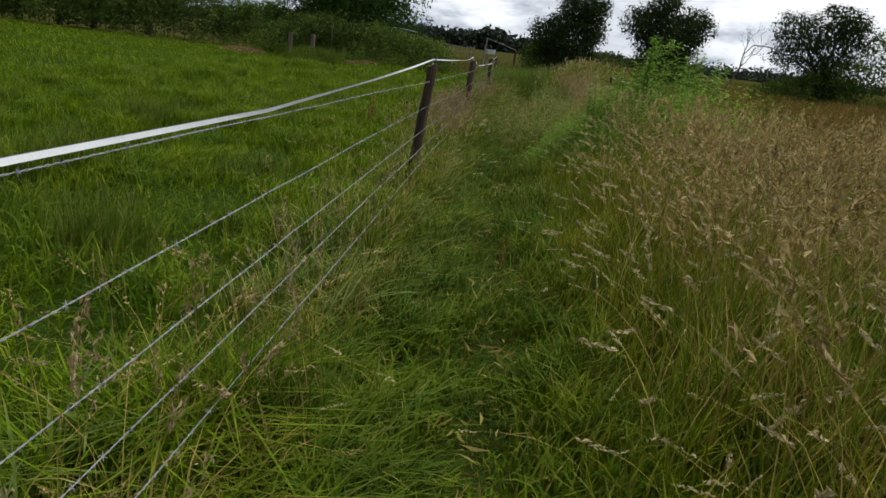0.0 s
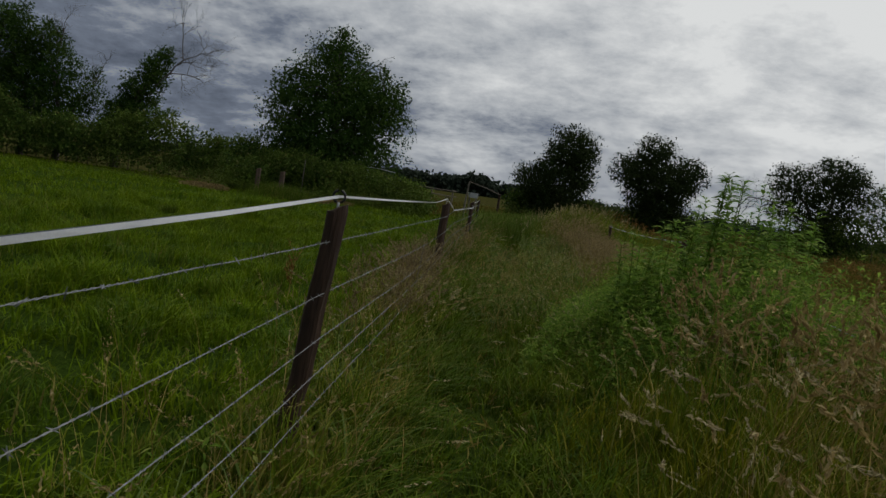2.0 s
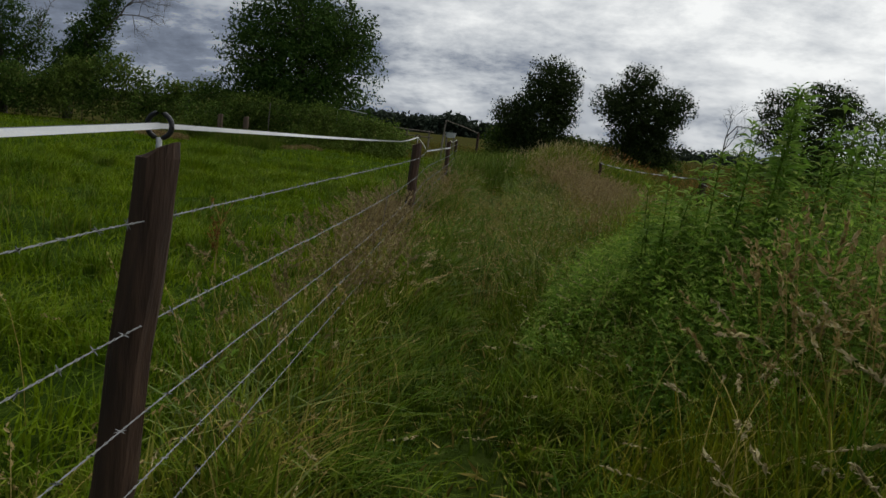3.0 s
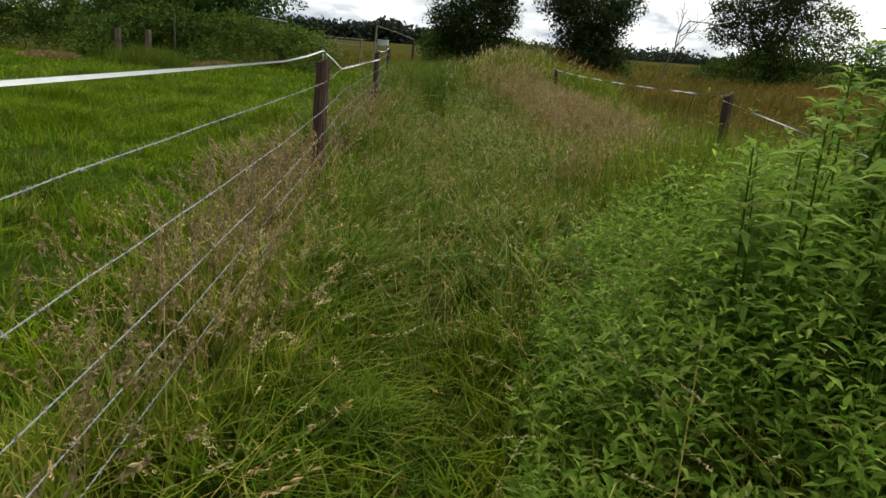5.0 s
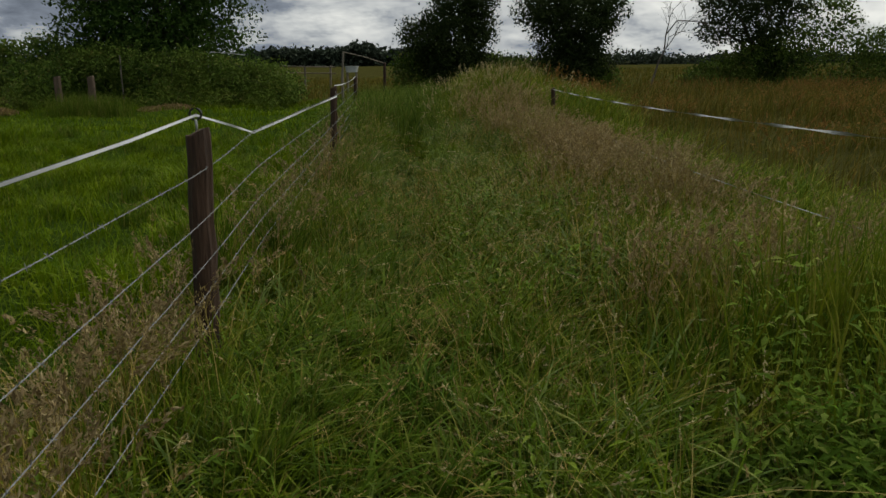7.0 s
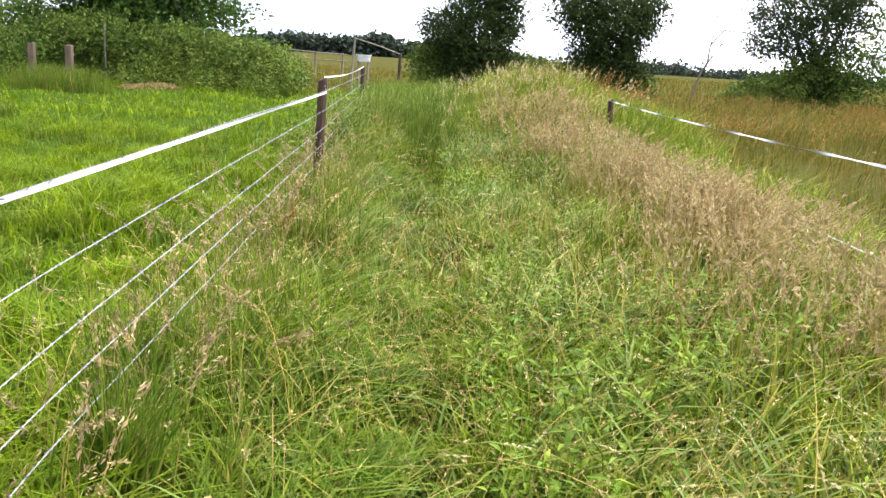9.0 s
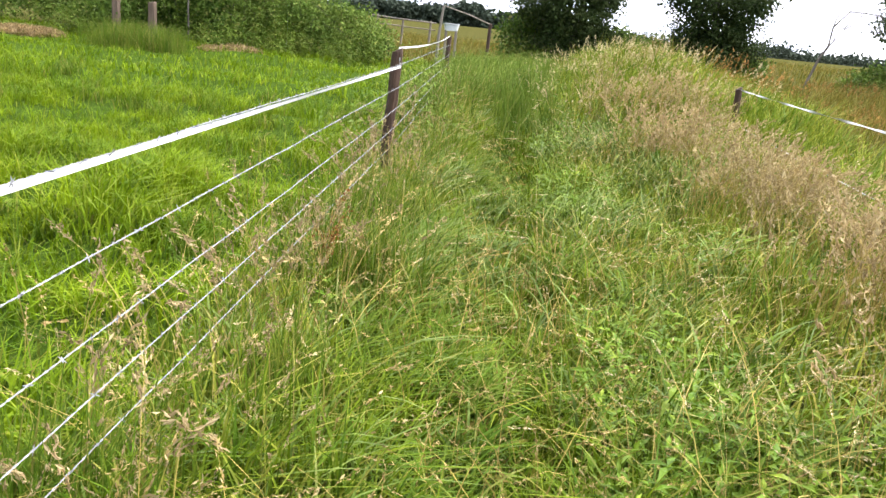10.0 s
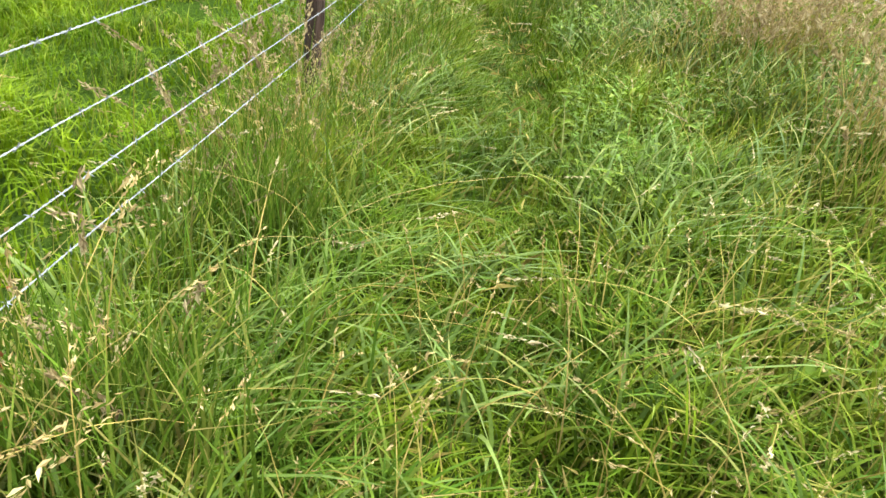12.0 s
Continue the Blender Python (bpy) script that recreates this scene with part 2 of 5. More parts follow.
M_BLACK = solid("black_plastic", [(0.3, (0.012, 0.012, 0.013)), (0.7, (0.03, 0.03, 0.032))], 20.0, (1, 1, 1), 0.4, bump=0.1)
M_STEEL = solid("pale_galvanised_steel", [(0.3, (0.36, 0.37, 0.38)), (0.7, (0.60, 0.61, 0.62))], 6.0, (1, 1, 1), 0.5, metal=0.5, bump=0.15)
M_HAY = leafy("old_hay", [(0.0, (0.20, 0.15, 0.07)), (0.6, (0.33, 0.25, 0.13)), (1.0, (0.45, 0.36, 0.21))], ((0.2, 0.15, 0.08), (0.38, 0.28, 0.15)), 2.0, 0.3, 0.2)


def ground_material():
    m = bpy.data.materials.new("earth_and_grass")
    m.use_nodes = True
    t = m.node_tree
    t.nodes.clear()
    add, link = nodes_of(t)
    geo = add("ShaderNodeNewGeometry")
    sep = add("ShaderNodeSeparateXYZ")
    link(geo.outputs["Position"], sep.inputs[0])
    wob = add("ShaderNodeTexNoise", Scale=0.35, Detail=5.0, Roughness=0.65)
    tuft = add("ShaderNodeTexNoise", Scale=14.0, Detail=8.0, Roughness=0.8, Distortion=0.6)
    for n in (wob, tuft):
        link(geo.outputs["Position"], n.inputs["Vector"])
    green = ramp(t, [(0.3, (0.018, 0.032, 0.006)), (0.5, (0.034, 0.062, 0.008)), (0.62, (0.06, 0.095, 0.014)), (0.72, (0.13, 0.115, 0.045))], tuft.outputs[0])
    brown = ramp(t, [(0.3, (0.022, 0.028, 0.008)), (0.5, (0.052, 0.052, 0.015)), (0.7, (0.095, 0.076, 0.027))], tuft.outputs[0])
    edge = add("ShaderNodeMapRange")
    edge.inputs["From Min"].default_value, edge.inputs["From Max"].default_value = 0.6, 2.6
    jit = t.nodes.new("ShaderNodeMath")
    jit.operation = "MULTIPLY_ADD"
    link(wob.outputs[0], jit.inputs[0])
    jit.inputs[1].default_value = 2.0
    jx = t.nodes.new("ShaderNodeMath")
    jx.operation = "SUBTRACT"
    link(sep.outputs[0], jx.inputs[0])
    jx.inputs[1].default_value = 1.0
    link(jx.outputs[0], jit.inputs[2])
    link(jit.outputs[0], edge.inputs[0])
    beyond = add("ShaderNodeMapRange")
    beyond.inputs["From Min"].default_value, beyond.inputs["From Max"].default_value = 37.0, 41.0
    link(sep.outputs[1], beyond.inputs[0])
    which = t.nodes.new("ShaderNodeMath")
    which.operation = "MAXIMUM"
    link(edge.outputs[0], which.inputs[0])
    link(beyond.outputs[0], which.inputs[1])
    mix = add("ShaderNodeMix")
    mix.data_type = "RGBA"
    link(which.outputs[0], mix.inputs["Factor"])
    link(green, mix.inputs["A"])
    link(brown, mix.inputs["B"])
    p = add("ShaderNodeBsdfPrincipled", Roughness=1.0)
    p.inputs["Specular IOR Level"].default_value = 0.0
    link(mix.outputs["Result"], p.inputs["Base Color"])
    bp = add("ShaderNodeBump", Strength=0.8, Distance=0.05)
    link(tuft.outputs[0], bp.inputs["Height"])
    link(bp.outputs[0], p.inputs["Normal"])
    out = add("ShaderNodeOutputMaterial")
    link(p.outputs[0], out.inputs[0])
    return m


# ------------------------------------------------------------------ mesh helpers
rng = np.random.default_rng(7)
TILE = rng.random((96, 96))


def drift_noise(x, y, size, seed=0):
    """Smooth value noise in 0..1; size is the width of its patches in metres."""
    x, y = np.asarray(x, float) / size + seed * 17.3 + 40, np.asarray(y, float) / size + seed * 9.7 + 40
    xi, yi = np.floor(x).astype(int), np.floor(y).astype(int)
    fx, fy = x - xi, y - yi
    fx, fy = fx * fx * (3 - 2 * fx), fy * fy * (3 - 2 * fy)
    a, b = TILE[xi % 96, yi % 96], TILE[(xi + 1) % 96, yi % 96]
    c, d = TILE[xi % 96, (yi + 1) % 96], TILE[(xi + 1) % 96, (yi + 1) % 96]
    return (a * (1 - fx) + b * fx) * (1 - fy) + (c * (1 - fx) + d * fx) * fy


def step(v, lo, hi):
    s = np.clip((np.asarray(v, float) - lo) / (hi - lo), 0, 1)
    return s * s * (3 - 2 * s)


def ground_z(x, y):
    """Height of the ground: nearly level, a worn path, a low bank on its right that ends in a mound."""
    x, y = np.asarray(x, float), np.asarray(y, float)
    z = -0.005 * np.clip(y - 6, -8, 34)
    near = np.exp(-(np.hypot(x, y - 12) / 60) ** 2)
    z = z + near * (0.16 * (drift_noise(x, y, 2.6, 1) - 0.5) * np.clip(np.abs(x - 0.9) / 2.5, 0.15, 1) + 0.05 * (drift_noise(x, y, 0.7, 2) - 0.5))
    z = z + near * step(-x, 0.2, 1.2) * (0.13 * (drift_noise(x, y, 0.9, 41) - 0.5) + 0.07 * (drift_noise(x, y, 0.45, 42) - 0.5))
    z = z - 0.05 * np.exp(-((x - 0.95) / 0.4) ** 2) * step(y, -6, 0) * (1 - step(y, 30, 34))
    z = z + 0.10 * step(x, 1.4, 2.4) * (1 - step(x, 4.5, 7)) * (1 - step(y, 30, 40))
    z = z + 0.72 * np.exp(-((x - 3.1) / 1.7) ** 2 - ((y - 28) / 5.5) ** 2)
    return z


class Parts:
    """Collects triangles from many small pieces, then writes them as one mesh."""

    def __init__(self):
        self.v, self.f, self.m, self.n = [], [], [], 0

    def put(self, v, f, material=0):
        v, f = np.asarray(v, np.float32).reshape(-1, 3), np.asarray(f, np.int32).reshape(-1, 3)
        self.v.append(v)
        self.f.append(f + self.n)
        self.m.append(np.full(len(f), material, np.int32))
        self.n += len(v)

    def mesh(self, name, materials, smooth=False):
        v, f, m = np.concatenate(self.v), np.concatenate(self.f), np.concatenate(self.m)
        me = bpy.data.meshes.new(name)
        me.vertices.add(len(v))
        me.vertices.foreach_set("co", v.ravel())
        me.loops.add(f.size)
        me.loops.foreach_set("vertex_index", f.ravel())
        me.polygons.add(len(f))
        me.polygons.foreach_set("loop_start", np.arange(0, f.size, 3, dtype=np.int32))
        me.polygons.foreach_set("loop_total", np.full(len(f), 3, np.int32))
        me.polygons.foreach_set("material_index", m)
        me.polygons.foreach_set("use_smooth", np.full(len(f), smooth, bool))
        for mat in materials:
            me.materials.append(mat)
        me.update(calc_edges=True)
        me.validate()
        return me


def blade_cloud(box, base, height, width, bend, segs=2, spread=None, wind=(0.25, -0.1)):
    """Grass blades: arrays of base points, heights, widths and bends. Returns the tips and the directions there."""
    n = len(base)
    turn = rng.uniform(0, 2 * np.pi, n)
    lean = np.stack([np.cos(turn) * bend + wind[0] * bend, np.sin(turn) * bend + wind[1] * bend], 1)
    face = turn + np.pi / 2 + rng.normal(0, 0.5, n)
    wide = np.stack([np.cos(face), np.sin(face), np.zeros(n)], 1)
    ss = np.linspace(0, 1, segs + 1)
    rows = []
    for s in ss:
        c = np.empty((n, 3))
        c[:, :2] = base[:, :2] + lean * (height * s ** 2)[:, None]
        c[:, 2] = base[:, 2] + height * (s - 0.38 * np.minimum(bend, 1.5) * s ** 2.5)
        rows.append(c)
    per = 2 * segs + 1
    v = np.empty((n, per, 3))
    for i, s in enumerate(ss[:-1]):
        w = wide * (0.5 * width * (1 - 0.75 * s ** 1.5))[:, None]
        v[:, 2 * i], v[:, 2 * i + 1] = rows[i] - w, rows[i] + w
    v[:, -1] = rows[-1]
    f = []
    for i in range(segs - 1):
        f += [(2 * i, 2 * i + 1, 2 * i + 3), (2 * i, 2 * i + 3, 2 * i + 2)]
    f.append((2 * segs - 2, 2 * segs - 1, 2 * segs))
    idx = (np.arange(n) * per)[:, None, None] + np.array(f)[None]
    box.put(v.reshape(-1, 3), idx.reshape(-1, 3), spread or 0)
    way = rows[-1] - rows[-2]
    return rows[-1], way / np.maximum(np.linalg.norm(way, axis=1, keepdims=True), 1e-6)


def leaf_cloud(box, base, way, side, length, width, droop=0.25, material=0):
    """Pointed leaves folded along the rib: base points, unit directions and unit side vectors."""
    n = len(base)
    nrm = np.cross(way, side)
    L, W = np.broadcast_to(length, n)[:, None], np.broadcast_to(width, n)[:, None]
    down = np.array([0, 0, -1.0])
    v = np.empty((n, 5, 3))
    mid = base + way * L * 0.42 + down * L * droop * 0.12
    v[:, 0], v[:, 4] = base, mid
    v[:, 1] = mid - side * W * 0.5 + nrm * W * 0.16
    v[:, 2] = mid + side * W * 0.5 + nrm * W * 0.16
    v[:, 3] = base + way * L + down * L * droop
    f = np.array([(0, 4, 1), (0, 2, 4), (1, 4, 3), (4, 2, 3)])
    box.put(v.reshape(-1, 3), ((np.arange(n) * 5)[:, None, None] + f[None]).reshape(-1, 3), material)


def chips(box, centre, size, aspect=0.6, material=0, lean=None):
    """Small rhombic leaves turned at random; with lean, drawn out along that direction."""
    n = len(centre)
    a = rng.normal(size=(n, 3)) if lean is None else lean + rng.normal(0, 0.45, (n, 3))
    a /= np.linalg.norm(a, axis=1, keepdims=True)
    b = np.cross(a, rng.normal(size=(n, 3)))
    b /= np.maximum(np.linalg.norm(b, axis=1, keepdims=True), 1e-6)
    s = np.broadcast_to(size, n)[:, None]
    k = np.cross(a, b) * s * 0.12
    v = np.stack([centre - a * s * 0.5, centre + b * s * aspect * 0.5 + k, centre + a * s * 0.5, centre - b * s * aspect * 0.5 + k], 1)
    f = np.array([(0, 1, 2), (0, 2, 3)])
    box.put(v.reshape(-1, 3), ((np.arange(n) * 4)[:, None, None] + f[None]).reshape(-1, 3), material)


def plumes(box, tips, way, length, puff, count, material, husk=1.0):
    """Feathery seed heads: small husks set round the last stretch of each stalk."""
    n = len(tips)
    t = rng.random((n, count))
    along = tips[:, None] - way[:, None] * (np.broadcast_to(length, n)[:, None] * t)[..., None]
    r = np.broadcast_to(puff, n)[:, None] * np.sin(np.pi * np.clip(t * 0.85 + 0.12, 0, 1))
    off = rng.normal(size=(n, count, 3))
    off /= np.linalg.norm(off, axis=2, keepdims=True)
    c = (along + off * (r * rng.random((n, count)) ** 0.5)[..., None]).reshape(-1, 3)
    lean = np.repeat(way, count, 0)
    chips(box, c, np.repeat(np.broadcast_to(length, n), count) * rng.uniform(0.09, 0.19, n * count) * husk, 0.34, material, lean)


def tube(box, pts, radii, sides=5, material=0, cap=True):
    pts = np.asarray(pts, float)
    k = len(pts)
    way = np.gradient(pts, axis=0)
    way /= np.maximum(np.linalg.norm(way, axis=1, keepdims=True), 1e-9)
    ref = np.array([0.0, 0, 1]) if abs(way[0][2]) < 0.8 else np.array([1.0, 0, 0])
    a = np.cross(way, ref)
    a /= np.maximum(np.linalg.norm(a, axis=1, keepdims=True), 1e-9)
    b = np.cross(way, a)
    th = np.arange(sides) * 2 * np.pi / sides
    r = np.broadcast_to(np.asarray(radii, float), k)
    v = pts[:, None] + r[:, None, None] * (a[:, None] * np.cos(th)[None, :, None] + b[:, None] * np.sin(th)[None, :, None])
    i, j = np.meshgrid(np.arange(k - 1), np.arange(sides), indexing="ij")
    j2 = (j + 1) % sides
    q = np.stack([i * sides + j, i * sides + j2, (i + 1) * sides + j2, (i + 1) * sides + j], -1).reshape(-1, 4)
    f = np.concatenate([q[:, [0, 2, 1]], q[:, [0, 3, 2]]])
    v = v.reshape(-1, 3)
    if cap:
        v = np.concatenate([v, pts[:1], pts[-1:]])
        c0, c1 = k * sides, k * sides + 1
        e = np.arange(sides)
        f = np.concatenate([f, np.stack([np.full(sides, c0), e, (e + 1) % sides], 1), np.stack([np.full(sides, c1), (k - 1) * sides + (e + 1) % sides, (k - 1) * sides + e], 1)])
    box.put(v, f, material)


def thing(name, at, label, category, group=""):
    ob = new(name)
    ob.location = at
    return tagged(ob, label, category, group)


def part(name, box, materials, parent, label="", smooth=False):
    """Links collected triangles as one mesh object under a thing or a part; the points are given in world metres."""
    ob = new(name, box.mesh(name, materials, smooth))
    ob.parent = parent
    base = parent
    while base.parent:
        base = base.parent
    if parent is base:
        ob.matrix_parent_inverse = Matrix.Translation(-Vector(base.location))
    return tagged(ob, label)


def stuff(name, box, materials, label, category):
    return tagged(new(name, box.mesh(name, materials)), label, category, "", "stuff")


def scatter(n, x0, x1, y0, y1, keep=None):
    x, y = rng.uniform(x0, x1, n), rng.uniform(y0, y1, n)
    if keep is not None:
        ok = rng.random(n) < keep(x, y)
        x, y = x[ok], y[ok]
    return np.stack([x, y, ground_z(x, y) - 0.01], 1)


def tufted(n, clumps, x0, x1, y0, y1, size, keep=None):
    """Points gathered into tufts."""
    cx, cy = rng.uniform(x0, x1, clumps), rng.uniform(y0, y1, clumps)
    if keep is not None:
        ok = rng.random(clumps) < keep(cx, cy)
        cx, cy = cx[ok], cy[ok]
    i = rng.integers(0, len(cx), n)
    x, y = cx[i] + rng.normal(0, size, n), cy[i] + rng.normal(0, size, n)
    return np.stack([x, y, ground_z(x, y) - 0.01], 1)


# ------------------------------------------------------------------ ground
def fence_x(y):
    """The line of the wire fence."""
    return np.interp(y, [-2, 6.08, 13.2, 20.2, 28.7, 38.9], [0.42, 0.235, 0.045, -0.04, -0.36, 0.0])


def build_ground():
    def axis(mid0, mid1, fine, far):
        inner = np.arange(mid0, mid1, fine)
        grow = np.cumsum(0.3 * 1.16 ** np.arange(44))
        grow = grow[grow < far]
        return np.concatenate([(mid0 - grow)[::-1], inner, mid1 + grow])
    xs, ys = axis(-6, 8, 0.2, 2500), axis(-3, 36, 0.25, 2500)
    X, Y = np.meshgrid(xs, ys, indexing="ij")
    v = np.stack([X, Y, ground_z(X, Y)], -1).reshape(-1, 3)
    i, j = np.meshgrid(np.arange(len(xs) - 1), np.arange(len(ys) - 1), indexing="ij")
    a = (i * len(ys) + j).ravel()
    b, c, d = a + len(ys), a + len(ys) + 1, a + 1
    box = Parts()
    box.put(v, np.concatenate([np.stack([a, b, c], 1), np.stack([a, c, d], 1)]))
    tagged(new("ground", box.mesh("ground", [ground_material()], True)), "grassy meadow ground with a worn footpath and low bank", "ground", "", "structure")


build_ground()


# ------------------------------------------------------------------ wire fence
POSTS = [(0.40, -1.9, 1.20, 0.10), (0.28, 6.08, 1.20, 0.105), (0.045, 13.2, 1.12, 0.045), (-0.04, 20.2, 1.085, 0.045), (-0.36, 28.7, 1.04, 0.03)]
KNOTS = [-2, 3.3, 6.08, 9, 11, 13.2, 14.3, 20.2, 28.7]
WIRE_Z = [(1.18, 1.10, 1.05, 1.005, 0.975, 0.95, 1.02, 0.97, 0.90), (0.89, 0.86, 0.83, 0.76, 0.73, 0.74, 0.80, 0.79, 0.72), (0.67, 0.65, 0.63, 0.55, 0.53, 0.55, 0.61, 0.62, 0.55),
          (0.48, 0.49, 0.47, 0.42, 0.40, 0.42, 0.47, 0.47, 0.42), (0.29, 0.30, 0.33, 0.28, 0.26, 0.28, 0.34, 0.33, 0.28)]
FENCE = thing("wire_fence", (0.2, 10, 0), "barbed wire fence on dark timber posts with white electric tape", "fence")


def post_mesh(x, y, top, lean, r=0.047, sides=16, square=0.0, foot=-0.25):
    """A split and weathered round post with grooves down its sides and a worn, sloping head."""
    box = Parts()
    levels = np.concatenate([[foot], np.linspace(0.02, top - 0.02, 9), [top - 0.004]])
    groove = 1 - 0.16 * (rng.random(sides) < 0.35) * rng.random(sides) - 0.05 * rng.random(sides)
    th = np.arange(sides) * 2 * np.pi / sides
    if square:
        groove = groove * (1 + square * (np.minimum(1 / np.maximum(np.abs(np.cos(th)), 1e-3), 1 / np.maximum(np.abs(np.sin(th)), 1e-3)) - 1))
    rows = []
    for k, z in enumerate(levels):
        rr = r * groove * (1 + 0.04 * rng.normal(size=sides)) * (0.86 if k == len(levels) - 1 else 1.0) * (1.06 - 0.08 * z / top)
        cx, cy = x + lean * (z - top) + 0.0025 * rng.normal(), y + 0.0025 * rng.normal()
        tilt = 0.02 * np.cos(th) if k == len(levels) - 1 else 0
        rows.append(np.stack([cx + rr * np.cos(th), cy + rr * np.sin(th), np.full(sides, z) + tilt], 1))
    v = np.concatenate(rows + [[[x, y, top + 0.004]]])
    f = []
    for k in range(len(levels) - 1):
        for j in range(sides):
            a, b = k * sides + j, k * sides + (j + 1) % sides
            f += [(a, b, b + sides), (a, b + sides, a + sides)]
    last = (len(levels) - 1) * sides
    f += [(last + j, last + (j + 1) % sides, len(v) - 1) for j in range(sides)]
    box.put(v, f)
    return box


def ring_insulator(x, y, z, parent):
    """A black screw-in ring that carries the tape over a post."""
    box = Parts()
    th = np.linspace(0, 2 * np.pi, 17)
    tube(box, np.stack([x + 0.026 * np.cos(th), np.full(17, y), z + 0.026 * np.sin(th)], 1), 0.0055, 6, cap=False)
    ring = part("insulator", box, [M_BLACK], parent, "black plastic ring insulator", True)
    box = Parts()
    tube(box, [(x, y, z - 0.10), (x, y, z - 0.05), (x, y, z - 0.024)], [0.003, 0.006, 0.006], 6)
    part("screw", box, [M_STEEL], ring, "thin metal screw", True)
    return ring


for px, py, pz, lean in POSTS:
    p = part("post", post_mesh(px, py, pz, lean, 0.058 if py == 13.2 else 0.047), [M_POST], FENCE, "dark weathered timber post", False)
    if py in (6.08, 13.2):
        ring_insulator(px - 0.005, py, pz + (0.045 if py < 7 else 0.075), FENCE)


def wire_line(zs, y0, y1, stepsize):
    ys = np.arange(y0, y1, stepsize)
    z = np.interp(ys, KNOTS, zs)
    z = np.convolve(np.pad(z, 20, "edge"), np.ones(41) / 41, "valid")
    z = z + 0.006 * (drift_noise(ys, ys * 0, 0.3, zs[0]) - 0.5)
    return np.stack([fence_x(ys) + 0.035, ys, z], 1)


for zs in WIRE_Z:
    box = Parts()
    line = wire_line(zs, -1.9, 28.7, 0.019)
    turn = line[:, 1] * 2 * np.pi / 0.055
    for ph in (0, np.pi):
        off = np.stack([np.cos(turn + ph), np.zeros(len(line)), np.sin(turn + ph)], 1) * 0.0016
        tube(box, line + off, 0.00115, 3, cap=False)
    for c in line[::6]:
        for k in range(2):
            d = rng.normal(size=3)
            d /= np.linalg.norm(d)
            tube(box, [c - d * 0.012, c - d * 0.005, c + d * 0.005, c + d * 0.012], [0.0004, 0.0017, 0.0017, 0.0004], 3, cap=False)
    part("barbed_wire", box, [M_WIRE], FENCE, "galvanised twisted barbed wire strand")


def tape_piece(pts, wide=0.0135, twist=0.5, turns=9.0):
    """A woven ribbon of some thickness through the given points, with a dark upper edge."""
    pts = np.asarray(pts, float)
    s = np.linspace(0, 1, 8 * (len(pts) - 1) + 1)
    k = np.linspace(0, 1, len(pts))
    c = np.stack([np.interp(s, k, pts[:, i]) for i in range(3)], 1)
    tw = twist * np.sin(s * turns)
    nrm = np.stack([np.cos(tw), np.zeros_like(tw), np.sin(tw)], 1)
    upv = np.stack([-np.sin(tw), np.zeros_like(tw), np.cos(tw)], 1)
    box = Parts()
    for lo, hi, mat in ((-0.5, 0.40, 0), (0.40, 0.5, 1)):
        v = np.stack([c + upv * wide * lo - nrm * 0.0007, c + upv * wide * hi - nrm * 0.0007, c + upv * wide * hi + nrm * 0.0007, c + upv * wide * lo + nrm * 0.0007], 1)
        f = []
        for i in range(len(c) - 1):
            for j in range(4):
                a, b = 4 * i + j, 4 * i + (j + 1) % 4
                f += [(a, b + 4, b), (a, a + 4, b + 4)]
        box.put(v.reshape(-1, 3), f, mat)
    return box


def sag(a, b, drop, n=6):
    a, b = np.array(a), np.array(b)
    return [tuple(a + (b - a) * u - np.array([0, 0, drop * 4 * u * (1 - u)])) for u in np.linspace(0, 1, n)]


TAPES = [[(0.44, -1.9, 1.22), (0.40, 0.3, 1.165), (0.37, 1.6, 1.145), (0.33, 3.3, 1.17), (0.30, 4.8, 1.205), (0.275, 6.08, 1.245)], [(0.275, 6.08, 1.245), (0.22, 7.8, 1.213), (0.16, 9.6, 1.184), (0.105, 11.3, 1.160), (0.07, 12.3, 1.168), (0.04, 13.2, 1.19)],
         [(0.04, 13.2, 1.19), (0.06, 13.75, 1.10), (0.06, 14.3, 1.01)], sag((0.06, 14.3, 1.01), (0.0, 20.15, 0.955), 0.0),
         [(0.0, 20.15, 0.955), (-0.02, 20.17, 1.03), (-0.03, 20.2, 1.10)], sag((-0.03, 20.2, 1.10), (-0.35, 28.7, 1.06), 0.05)]
for pts, wide in zip(TAPES, (0.014, 0.0115, 0.013, 0.017, 0.014, 0.015)):
    part("tape", tape_piece(pts, wide), [M_TAPE, M_EDGE], FENCE, "white electric fence tape")

box = Parts()
tube(box, [(0.085, 10.42, 0.0), (0.115, 10.40, 0.40), (0.145, 10.41, 0.75)], [0.004, 0.0045, 0.0035], 5)
part("dropper", box, [M_GREYPOST], FENCE, "thin pale wooden dropper between the wires")

